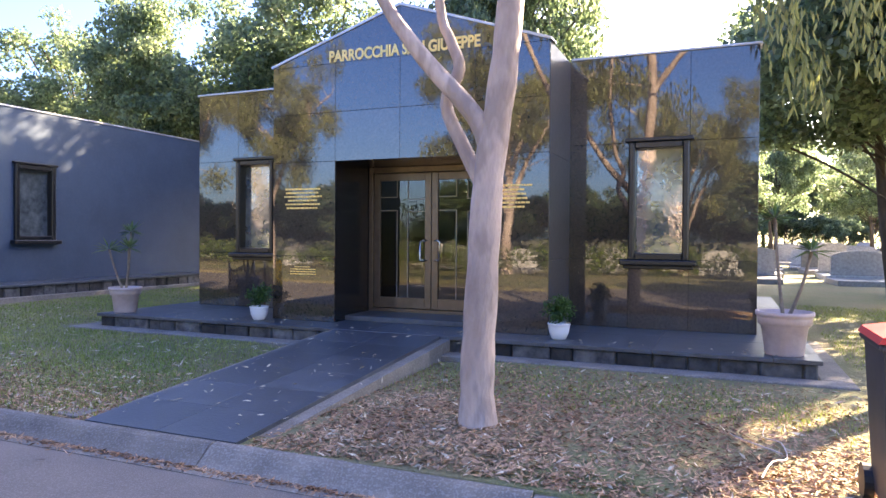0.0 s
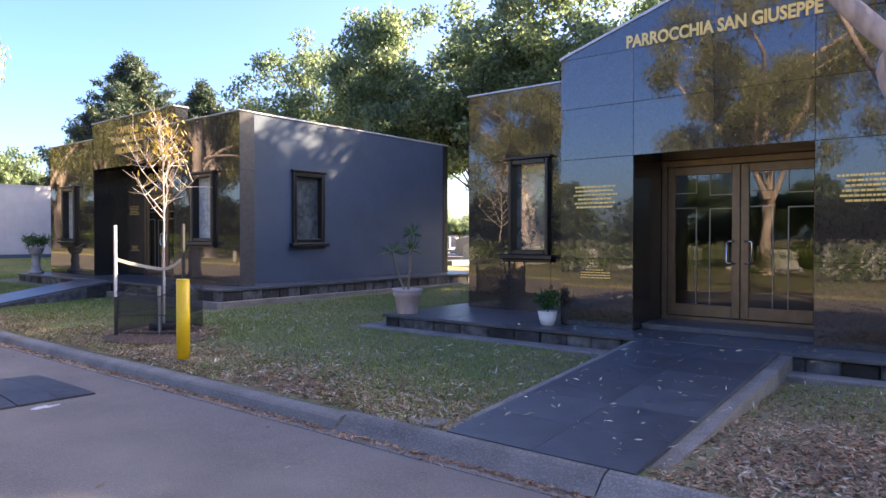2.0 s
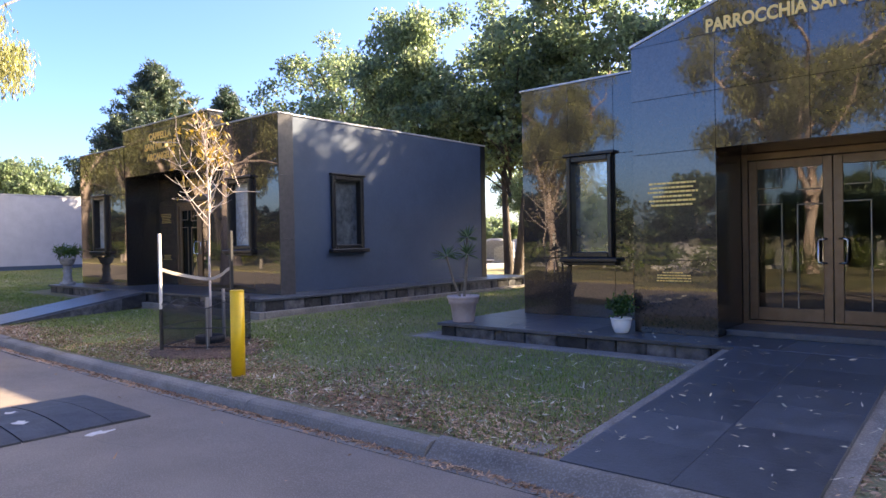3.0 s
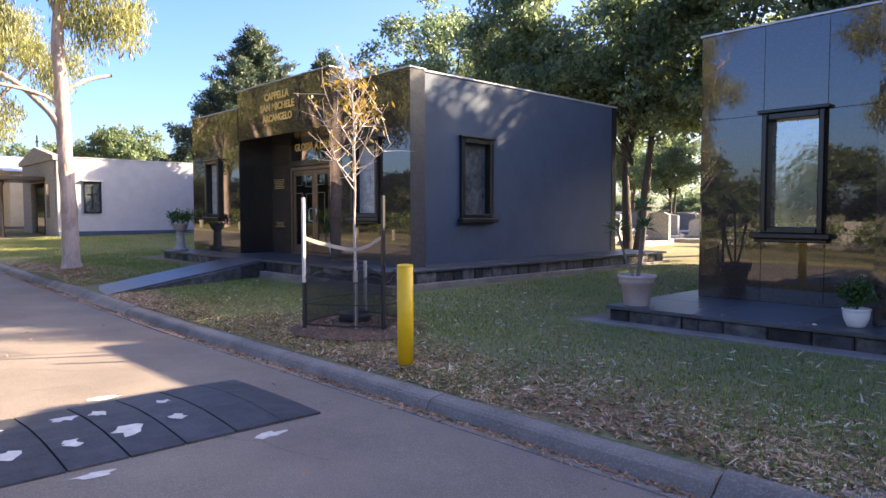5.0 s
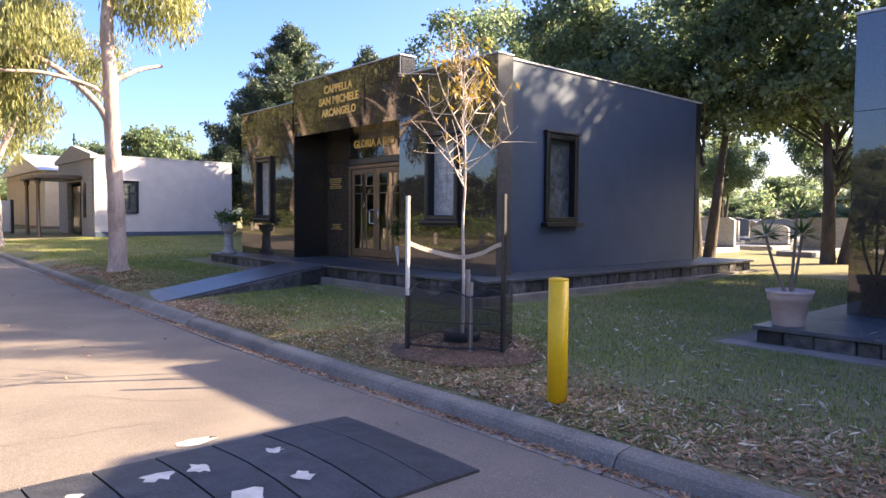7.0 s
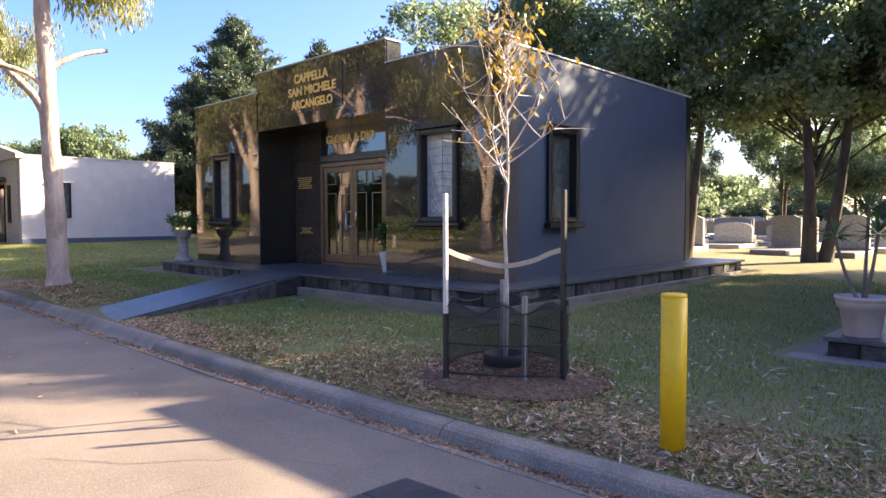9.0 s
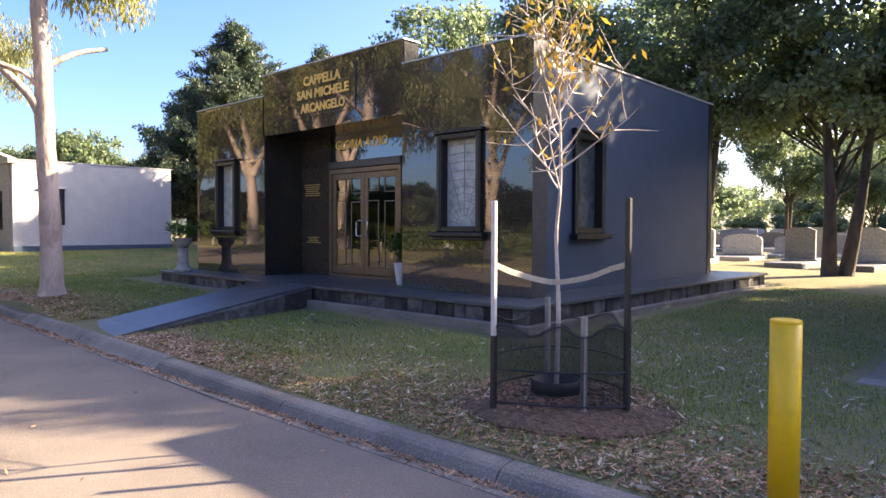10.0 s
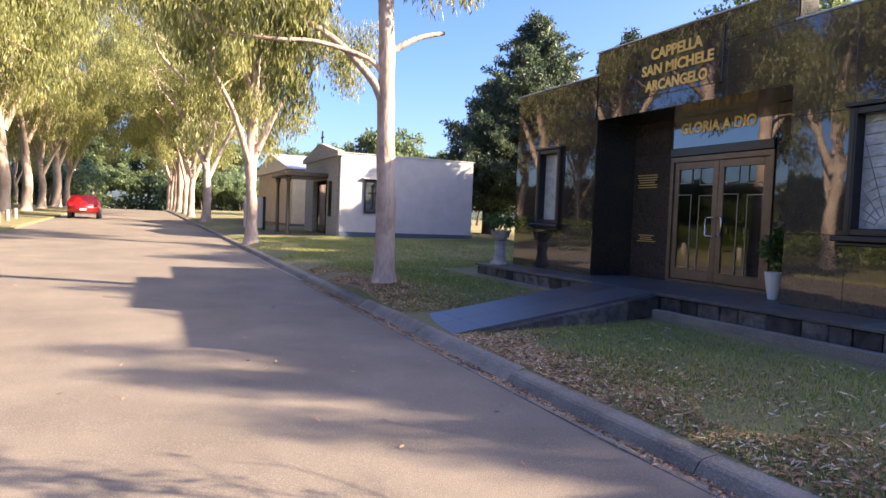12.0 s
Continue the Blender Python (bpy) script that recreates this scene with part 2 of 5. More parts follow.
def box(x0, x1, y0, y1, z0, z1, bev=0.0, bm=None):
    own = bmesh.new()
    bmesh.ops.create_cube(own, size=1.0, matrix=Matrix.Translation(((x0 + x1) / 2, (y0 + y1) / 2, (z0 + z1) / 2)) @ Matrix.Diagonal((abs(x1 - x0), abs(y1 - y0), abs(z1 - z0), 1)))
    if bev:
        bmesh.ops.bevel(own, geom=own.edges[:], offset=bev, segments=1, affect="EDGES", profile=0.5)
    return own if bm is None else merge(bm, own)


def merge(a, b):
    me = bpy.data.meshes.new("tmp")
    b.to_mesh(me)
    b.free()
    a.from_mesh(me)
    bpy.data.meshes.remove(me)
    return a


def tube(bm, pts, radii, sides=10, cap=True):
    rings = []
    up = Vector((0.3, 0.2, 1)).normalized()
    for i, p in enumerate(pts):
        a, b = Vector(pts[max(0, i - 1)]), Vector(pts[min(len(pts) - 1, i + 1)])
        d = (b - a).normalized()
        u = d.cross(up if abs(d.dot(up)) < 0.95 else Vector((1, 0, 0))).normalized()
        v = d.cross(u)
        rings.append([bm.verts.new(Vector(p) + radii[i] * (math.cos(k * math.tau / sides) * u + math.sin(k * math.tau / sides) * v)) for k in range(sides)])
    for r, q in zip(rings, rings[1:]):
        for k in range(sides):
            bm.faces.new((r[k], r[(k + 1) % sides], q[(k + 1) % sides], q[k]))
    if cap:
        bm.faces.new(rings[0])
        bm.faces.new(rings[-1][::-1])
    return bm


def lathe(profile, centre=(0, 0, 0), sides=28, bm=None):
    bm = bm or bmesh.new()
    c = Vector(centre)
    rings = [[bm.verts.new(c + Vector((r * math.cos(k * math.tau / sides), r * math.sin(k * math.tau / sides), z))) for k in range(sides)] for r, z in profile]
    for r, q in zip(rings, rings[1:]):
        for k in range(sides):
            bm.faces.new((r[k], r[(k + 1) % sides], q[(k + 1) % sides], q[k]))
    bm.faces.new(rings[0][::-1])
    bm.faces.new(rings[-1])
    return bm


def prism(points, y0, y1):
    """A slab between y0 and y1 with an outline in x and z."""
    bm = bmesh.new()
    a = [bm.verts.new((x, y0, z)) for x, z in points]
    b = [bm.verts.new((x, y1, z)) for x, z in points]
    bm.faces.new(a)
    bm.faces.new(b[::-1])
    k = len(points)
    for i in range(k):
        bm.faces.new((a[i], b[i], b[(i + 1) % k], a[(i + 1) % k]))
    bmesh.ops.recalc_face_normals(bm, faces=bm.faces)
    return bm


def letters(name, words, x0, x1, y, z0, z1, parent, material=None, deep=0.012, weight=0.03):
    """Raised capitals that face -y, between x0 and x1, z0 and z1."""
    cu = bpy.data.curves.new(name, "FONT")
    cu.body, cu.size, cu.extrude, cu.offset, cu.resolution_u = words, 1.0, 0.02, weight, 3
    ob = new(name, cu)
    me = bpy.data.meshes.new_from_object(ob.evaluated_get(bpy.context.evaluated_depsgraph_get()))
    bpy.data.objects.remove(ob)
    bpy.data.curves.remove(cu)
    co = np.empty(len(me.vertices) * 3)
    me.vertices.foreach_get("co", co)
    co = co.reshape(-1, 3)
    lo, hi = co.min(0), co.max(0)
    u = (co - lo) / (hi - lo)
    out = np.stack([x0 + u[:, 0] * (x1 - x0), y - u[:, 2] * deep, z0 + u[:, 1] * (z1 - z0)], 1)
    # one mesh for each letter: sort the faces by the gaps between the letters
    faces = [tuple(p.vertices) for p in me.polygons]
    bpy.data.meshes.remove(me)
    spans = sorted((min(out[i, 0] for i in f), max(out[i, 0] for i in f), k) for k, f in enumerate(faces))
    groups, edge = [], -1e9
    for lo_x, hi_x, k in spans:
        if lo_x > edge + 0.0005:
            groups.append([])
        groups[-1].append(k)
        edge = max(edge, hi_x)
    sign = part(name, box(x0, x1, y - 0.001, y + 0.004, z0 - 0.012, z0 - 0.008), GRANITE_BLACK, parent)
    for g in groups:
        used = sorted({i for k in g for i in faces[k]})
        index = {v: i for i, v in enumerate(used)}
        lm = bpy.data.meshes.new("letter")
        lm.from_pydata([tuple(out[i]) for i in used], [], [[index[i] for i in faces[k]] for k in g])
        lm.update()
        link("letter", lm, material or GOLD, sign, "gold capital letter")


def quads(verts, material, name, parent=None, label=""):
    """One mesh out of an array of four-cornered leaves, shaped (n, 4, 3)."""
    n = len(verts)
    me = bpy.data.meshes.new(name)
    me.vertices.add(4 * n)
    me.vertices.foreach_set("co", verts.reshape(-1).astype(np.float32))
    me.loops.add(4 * n)
    me.loops.foreach_set("vertex_index", np.arange(4 * n, dtype=np.int32))
    me.polygons.add(n)
    me.polygons.foreach_set("loop_start", np.arange(0, 4 * n, 4, dtype=np.int32))
    me.polygons.foreach_set("loop_total", np.full(n, 4, dtype=np.int32))
    me.update(calc_edges=True)
    return link(name, me, material, parent, label)


def leaf_cloud(rng, centres, per, spread, length, width, hang=0.0):
    """Leaves round each centre; hang 1 lets them droop straight down, 0 leaves them any way up."""
    c = np.repeat(np.asarray(centres, float), per, 0)
    n = len(c)
    off = rng.normal(size=(n, 3))
    off /= np.maximum(1e-6, np.linalg.norm(off, axis=1))[:, None]
    off *= (rng.random(n) ** 0.45)[:, None] * np.asarray(spread)
    p = c + off
    d = rng.normal(size=(n, 3))
    d /= np.linalg.norm(d, axis=1)[:, None]
    d = d * (1 - hang) + np.array([0, 0, -1.0]) * hang
    d /= np.linalg.norm(d, axis=1)[:, None]
    s = np.cross(d, rng.normal(size=(n, 3)))
    s /= np.linalg.norm(s, axis=1)[:, None]
    ln = length * rng.uniform(0.6, 1.3, n)[:, None]
    w = width * rng.uniform(0.7, 1.3, n)[:, None]
    return np.stack([p, p + d * ln * 0.45 + s * w, p + d * ln, p + d * ln * 0.45 - s * w], 1)


# ---- ground, road, kerb ----
KERB = 3.59


def rise(x):
    return 0.016 * max(0.0, -14.0 - max(x, -90.0))


def land(x, y):
    """Height of the ground."""
    z = rise(x)
    if y < -4.1:
        return z + 0.06 + 0.02 * min(6.0, -4.1 - y)
    if y < KERB + 0.33:
        return z - 0.06
    s = 0.012 + 0.03 * min(1.0, max(0.0, (-9.5 - x) / 3.0))
    z += 0.11 + 0.06 * min(1.0, (y - KERB - 0.33) / 0.28) * min(1.0, max(0.0, (min(abs(x + 4.18), abs(x + 18.15)) - 1.0) / 0.7)) + s * min(3.6, y - KERB - 0.33) + 0.010 * min(12.0, max(0.0, y - 9.0))
    z += 0.14 * math.exp(-((x + 21.05) ** 2 + (y - 4.5) ** 2) / 1.6) + 0.05 * math.exp(-((x + 1.9) ** 2 + (y - 4.8) ** 2) / 1.2)
    z += 0.05 * math.exp(-((x + 11.2) ** 2 + (y - 5.05) ** 2) / 0.7)
    return z + 0.012 * noise.noise((x * 0.9, y * 0.9, 0))


def axis(a, b, fine_a, fine_b, step):
    v = list(np.arange(fine_a, fine_b + 1e-6, step))
    d, p = step, fine_b
    while p < b:
        d *= 1.35
        p += d
        v.append(min(p, b))
    d, p = step, fine_a
    while p > a:
        d *= 1.35
        p -= d
        v.insert(0, max(p, a))
    return v


def sheet(name, xs, ys, height, material, label, kind="structure"):
    k = len(ys)
    verts = [(x, y, height(x, y)) for x in xs for y in ys]
    faces = [(i * k + j, (i + 1) * k + j, (i + 1) * k + j + 1, i * k + j + 1) for i in range(len(xs) - 1) for j in range(k - 1)]
    me = bpy.data.meshes.new(name)
    me.from_pydata(verts, [], faces)
    me.update()
    return tagged(link(name, me, material, None, "", True), label, name, "", kind)


sheet("ground", axis(-600, 600, -30, 6, 0.3), sorted(axis(-600, 600, 3.9, 18, 0.3) + [-4.1, -4.101, KERB + 0.33, KERB + 0.331]), land, SOIL,
      "patchy lawn of short grass and bare soil with fallen leaves")
sheet("road", axis(-260, 200, -40, 8, 1.0), [-4.4, -4.0, -2.0, 0.0, 2.0, 3.0, KERB + 0.004], lambda x, y: rise(x) + 0.02 - 0.0015 * y * y, ASPHALT,
      "worn asphalt cemetery road with a slight crown")

KERB_PROFILE = ((0.0, -0.05), (0.0, 0.006), (0.025, 0.010), (0.09, 0.002), (0.125, 0.004), (0.15, 0.045), (0.175, 0.08), (0.205, 0.097), (0.25, 0.105), (0.34, 0.112), (0.34, -0.05))
DROP_PROFILE = ((0.0, -0.05), (0.0, 0.006), (0.025, 0.010), (0.09, 0.002), (0.125, 0.006), (0.17, 0.035), (0.23, 0.085), (0.27, 0.112), (0.30, 0.124), (0.34, 0.130), (0.34, -0.05))
kerb = thing("kerb", (0, KERB, 0), "weathered concrete kerb along the road and lawn", "kerb", "", "structure")
x = -150.0
while x < 60:
    wide = 2.4 if x > -34 else 9.6
    low = -6.0 < x + wide / 2 < -2.2 or -19.6 < x + wide / 2 < -16.6
    bm = bmesh.new()
    prof = DROP_PROFILE if low else KERB_PROFILE
    rings = []
    for xx in (x + 0.006, x + wide - 0.006):
        rings.append([bm.verts.new((xx, KERB + a, b + rise(xx))) for a, b in prof])
    k = len(prof)
    for i in range(k):
        bm.faces.new((rings[0][i], rings[0][(i + 1) % k], rings[1][(i + 1) % k], rings[1][i]))
    bm.faces.new(rings[0][::-1])
    bm.faces.new(rings[1])
    bmesh.ops.recalc_face_normals(bm, faces=bm.faces)
    part("kerb_stone", bm, CONCRETE, kerb)
    x += wide

# ---- chapels ----


def clad(wall, x_breaks, z_breaks, y, holes=(), material=None, top=None, deep=0.03):
    """Polished panels on the face of a wall that looks to -y; a hole is (x0, x1, z0, z1)."""
    for xa, xb in zip(x_breaks, x_breaks[1:]):
        for za, zb in zip(z_breaks, z_breaks[1:]):
            cx, cz = (xa + xb) / 2, (za + zb) / 2
            if any(h[0] < cx < h[1] and h[2] < cz < h[3] for h in holes):
                continue
            bm = box(xa + 0.0015, xb - 0.0015, y, y + deep, za + 0.0015, zb - 0.0015, 0.0025)
            if top:
                for v in bm.verts:
                    if v.co.z > zb - 0.02:
                        v.co.z += top(v.co.x)
            part("panel", bm, material or GRANITE, wall)


def side_clad(wall, x, y_breaks, z_breaks, material=None, deep=0.03):
    """Panels on a return that looks along x; deep is signed."""
    for ya, yb in zip(y_breaks, y_breaks[1:]):
        for za, zb in zip(z_breaks, z_breaks[1:]):
            part("panel", box(x, x + deep, ya + 0.0015, yb - 0.0015, za + 0.0015, zb - 0.0015, 0.0025), material or GRANITE, wall)


def chapel_window(parent, x0, x1, y, z0, z1, glass, leaded):
    """Window in a wall that looks to -y; x0 to z1 is the outside of its frame."""
    w = part("window", box(x0 + 0.05, x1 - 0.05, y + 0.09, y + 0.10, z0 + 0.05, z1 - 0.05), glass, parent, "leaded obscure glass window")
    f = 0.085
    for a in ((x0, x0 + f, z0, z1), (x1 - f, x1, z0, z1)):
        part("frame", box(a[0], a[1], y - 0.07, y + 0.12, a[2], a[3], 0.012), BLACKFRAME, w)
        part("bead", box(a[0] + 0.024 - 0.012, a[1] - 0.024 + 0.012, y - 0.085, y - 0.06, a[2] + 0.03, a[3] - 0.03, 0.006), BLACKFRAME, w)
    for a in ((x0 + f, x1 - f, z0, z0 + f), (x0 + f, x1 - f, z1 - f, z1)):
        part("frame", box(a[0], a[1], y - 0.068, y + 0.12, a[2], a[3], 0.012), BLACKFRAME, w)
    part("hood", box(x0 - 0.05, x1 + 0.05, y - 0.10, y + 0.02, z1 + 0.002, z1 + 0.05, 0.01), BLACKFRAME, w)
    part("sill", box(x0 - 0.10, x1 + 0.10, y - 0.15, y + 0.02, z0 - 0.07, z0 - 0.002, 0.012), BLACKFRAME, w, "moulded black window sill")
    part("sill_moulding", box(x0 - 0.06, x1 + 0.06, y - 0.10, y + 0.02, z0 - 0.12, z0 - 0.072, 0.012), BLACKFRAME, w)
    if leaded:
        bm = bmesh.new()
        ga, gb, gc, gd = x0 + f, x1 - f, z0 + f, z1 - f
        cx, cz = (ga + gb) / 2, gc
        yy = y + 0.086
        for k in range(5):
            r = 0.16 + 0.11 * k
            pts = [(cx + r * math.cos(a), yy, cz + r * math.sin(a)) for a in np.linspace(0.15, math.pi - 0.15, 14)]
            pts = [p for p in pts if ga < p[0] < gb]
            if len(pts) > 1:
                tube(bm, pts, [0.004] * len(pts), 4)
        for k in range(9):
            a = math.pi * (k + 1) / 10
            e = (cx + 1.6 * math.cos(a), cz + 1.6 * math.sin(a))
            s = min(1.0, (gd - cz) / max(1e-3, e[1] - cz), (gb - cx) / max(1e-3, abs(e[0] - cx)))
            tube(bm, [(cx + (e[0] - cx) * 0.1, yy, cz + (e[1] - cz) * 0.1), (cx + (e[0] - cx) * s, yy, cz + (e[1] - cz) * s)], [0.004] * 2, 4)
        for z in np.arange(gc + 0.68, gd, 0.13):
            tube(bm, [(ga, yy, z), (cx, yy, z + 0.03), (gb, yy, z)], [0.004] * 3, 4)
        part("lead_came", bm, CAME, w)["kind"] = "stuff"
    return w


def double_door(parent, x0, x1, y, z0, z1):
    """Glazed bronze double door that looks to -y."""
    d = part("door", prism([(x0, z0), (x1, z0), (x1, z0 + 0.05), (x0, z0 + 0.05)], y - 0.02, y + 0.1), BRONZE, parent, "closed bronze double door with glazed leaves")
    for a in ((x0, x0 + 0.075, z0 + 0.05, z1), (x1 - 0.075, x1, z0 + 0.05, z1), (x0 + 0.075, x1 - 0.075, z1 - 0.09, z1)):
        part("door_frame", box(a[0], a[1], y - 0.03, y + 0.1, a[2], a[3], 0.006), BRONZE, d)
    mid = (x0 + x1) / 2
    for a, b, hx in ((x0 + 0.08, mid - 0.004, mid - 0.075), (mid + 0.004, x1 - 0.08, mid + 0.075)):
        za, zb = z0 + 0.06, z1 - 0.095
        leaf = part("leaf", box(a + 0.10, b - 0.10, y + 0.022, y + 0.030, za + 0.16, zb - 0.11), GLASS, d, "glazed door leaf")
        leaf.visible_shadow = False
        for s in ((a, a + 0.105, za, zb), (b - 0.105, b, za, zb), (a + 0.105, b - 0.105, za, za + 0.165), (a + 0.105, b - 0.105, zb - 0.115, zb)):
            part("stile", box(s[0], s[1], y, y + 0.05, s[2], s[3], 0.005), BRONZE, d)
        bm = bmesh.new()
        ga, gb, gc, gd = a + 0.105, b - 0.105, za + 0.165, zb - 0.115
        w = gb - ga
        for u0, u1, v0, v1 in ((0, 0.38, 0.86, 0.86), (0.62, 1, 0.84, 0.84), (0, 0.38, 0.745, 0.745), (0.62, 1, 0.735, 0.735), (0.38, 0.38, 0.86, 1), (0.62, 0.62, 0.84, 1), (0.38, 0.38, 0, 0.745), (0.62, 0.62, 0, 0.735)):
            box(ga + w * u0 - 0.006, ga + w * u1 + 0.006, y + 0.008, y + 0.021, gc + (gd - gc) * v0 - 0.006, gc + (gd - gc) * v1 + 0.006, 0, bm)
        part("glazing_bar", bm, CAME, d)
        bm = bmesh.new()
        hz = z0 + 0.80
        g = hx + (0.085 if hx > mid else -0.085)
        tube(bm, [(hx, y, hz), (hx, y - 0.05, hz), (g - (g - hx) * 0.2, y - 0.06, hz + 0.003), (g, y - 0.062, hz + 0.025), (g, y - 0.062, hz + 0.275), (g - (g - hx) * 0.2, y - 0.06, hz + 0.297), (hx, y - 0.05, hz + 0.30), (hx, y, hz + 0.30)], [0.013] * 8, 8)
        part("handle", bm, CHROME, d, "chrome pull handle", True)
    return d


def plaque(parent, x0, x1, y, z0, z1, rows):
    """Rows of small gilt writing, too small to read, as bars."""
    rng = random.Random(int(1000 * (x1 - x0 + z0)))
    h = (z1 - z0) / rows
    bm = bmesh.new()
    for r in range(rows):
        c, half = (x0 + x1) / 2, (x1 - x0) / 2 * rng.uniform(0.62, 1.0)
        p = c - half
        while p < c + half - 0.02:
            q = min(c + half, p + rng.uniform(0.02, 0.075))
            box(p, q, y - 0.004, y, z1 - (r + 1) * h + 0.30 * h, z1 - r * h - 0.26 * h, 0, bm)
            p = q + 0.009
    part("writing", bm, GOLD, parent, "rows of small gilt writing")["kind"] = "stuff"


def shell(parent, x0, x1, y0, y1, z0, z1, paint, t=0.2, front=True):
    """Side and back walls and a flat roof."""
    part("wall", box(x0, x0 + t, y0, y1, z0, z1), paint, parent, "painted side wall")
    right = part("wall", box(x1 - t, x1, y0, y1, z0, z1), paint, parent, "painted side wall")
    part("wall", box(x0 + t, x1 - t, y1 - t, y1, z0, z1), paint, parent, "painted back wall")
    part("roof", box(x0 + t, x1 - t, y0, y1 - t, z1 - 0.45, z1 - 0.30), CAPPING, parent)
    part("floor", box(x0 + t, x1 - t, y0, y1 - t, z0 - 0.1, z0 + 0.02), INTERIOR, parent)
    for a in ((x0 - 0.02, x0 + t + 0.02, y0 + 0.005, y1 + 0.02), (x1 - t - 0.02, x1 + 0.02, y0 + 0.005, y1 + 0.02)):
        part("capping", box(*a, z1, z1 + 0.035, 0.006), CAPPING, parent, "pale metal wall capping")
    return right


# the chapel with the gabled porch
FL1 = 0.42
chapel = thing("chapel", (-4.3, 9.53, FL1), "single-storey chapel clad in polished brown granite with gabled porch", "chapel")
GABLE = lambda x: max(0.0, 0.68 - abs(x + 4.29) * 0.325)
wing = part("wall", box(-8.88, -6.40, 9.562, 9.76, FL1, 1.36), GRANITE_BLACK, chapel)
for a in ((-8.88, -8.03, 1.36, 4.12), (-7.24, -6.40, 1.36, 4.12), (-8.03, -7.24, 2.95, 4.12)):
    part("wall", box(a[0], a[1], 9.562, 9.76, a[2], a[3]), GRANITE_BLACK, chapel)
clad(wing, (-8.9, -8.03, -7.24, -6.355), (FL1, 1.36, 2.95, 4.13), 9.53, ((-8.03, -7.24, 1.36, 2.95),))
side_clad(wing, -8.9, (9.562, 10.2), (FL1, 1.36, 2.95, 4.13), None, -0.02)
part("capping", box(-8.93, -6.35, 9.51, 9.80, 4.132, 4.165, 0.006), CAPPING, chapel)
wing = part("wall", box(-2.18, 0.19, 9.562, 9.76, FL1, 1.36), GRANITE_BLACK, chapel)
for a in ((-2.18, -1.40, 1.36, 4.12), (-0.62, 0.19, 1.36, 4.12), (-1.40, -0.62, 2.95, 4.12)):
    part("wall", box(a[0], a[1], 9.562, 9.76, a[2], a[3]), GRANITE_BLACK, chapel)
clad(wing, (-2.235, -1.40, -0.62, 0.21), (FL1, 1.36, 2.95, 4.13), 9.53, ((-1.40, -0.62, 1.36, 2.95),))
part("capping", box(-2.2, 0.24, 9.51, 9.80, 4.132, 4.165, 0.006), CAPPING, chapel)
# porch
porch = part("wall", box(-6.34, -5.35, 8.345, 9.75, FL1, 4.10), GRANITE_BLACK, chapel)
part("wall", box(-3.17, -2.25, 8.345, 9.75, FL1, 4.10), GRANITE_BLACK, chapel)
part("wall", prism([(-5.35, 2.76), (-3.17, 2.76), (-3.17, 4.10 + GABLE(-3.17)), (-4.29, 4.76), (-5.35, 4.10 + GABLE(-5.35))], 8.345, 9.75), GRANITE_BLACK, chapel)
part("wall", prism([(-6.34, 4.10), (-5.35, 4.10), (-5.35, 4.10 + GABLE(-5.35)), (-6.34, 4.10 + GABLE(-6.3))], 8.345, 8.55), GRANITE_BLACK, chapel)
part("wall", prism([(-3.17, 4.10), (-2.25, 4.10), (-2.25, 4.10 + GABLE(-2.3)), (-3.17, 4.10 + GABLE(-3.17))], 8.345, 8.55), GRANITE_BLACK, chapel)
clad(porch, (-6.38, -5.315), (FL1, 1.36, 2.72), 8.31)
clad(porch, (-3.2, -2.21), (FL1, 1.36, 2.72), 8.31)
clad(porch, (-6.38, -5.315, -4.29, -3.2, -2.21), (2.72, 3.42, 4.11), 8.31, (), None, None)
for xa, xb in ((-6.38, -5.315), (-5.315, -4.29), (-4.29, -3.2), (-3.2, -2.21)):
    part("panel", prism([(xa + 0.0015, 4.112), (xb - 0.0015, 4.112), (xb - 0.0015, 4.114 + GABLE(xb)), (xa + 0.0015, 4.114 + GABLE(xa))], 8.31, 8.34), GRANITE, porch)
side_clad(porch, -6.38, (8.342, 9.528), (FL1, 1.36, 2.72, 4.11), None, 0.03)
# this return is coloured lighter than the front, for the sun on it
side_clad(porch, -2.24, (8.342, 9.528), (FL1, 1.36, 2.72, 4.11), SUNLIT_GRANITE, 0.03)
for xa, za, xb, zb in ((-6.40, 4.114, -4.29, 4.80), (-4.29, 4.80, -2.19, 4.114)):
    part("capping", prism([(xa, za), (xb, zb), (xb, zb + 0.035), (xa, za + 0.035)], 8.29, 8.56), CAPPING, chapel)
# door recess
part("reveal", box(-5.345, -5.315, 8.342, 9.33, FL1, 2.72), GRANITE_BLACK, porch)
part("reveal", box(-3.2, -3.17, 8.342, 9.33, FL1, 2.72), GRANITE_BLACK, porch)
part("soffit", box(-5.345, -3.17, 8.342, 9.33, 2.722, 2.755), GRANITE_BLACK, porch)
part("threshold", box(-5.314, -3.201, 8.60, 9.45, FL1, FL1 + 0.075, 0.006), PAVING, chapel)
double_door(chapel, -5.312, -3.203, 9.33, FL1 + 0.077, 2.72)
chapel_window(chapel, -8.03, -7.24, 9.53, 1.36, 2.95, MIRRORGLASS, False)
chapel_window(chapel, -1.40, -0.62, 9.53, 1.36, 2.95, MIRRORGLASS, False)
shell(chapel, -8.86, 0.17, 9.762, 15.6, FL1, 3.95, RENDERED)
letters("lettering", "PARROCCHIA SAN GIUSEPPE", -5.41, -3.13, 8.31, 4.12, 4.285, chapel)
plaque(chapel, -6.18, -5.53, 8.309, 2.03, 2.36, 6)
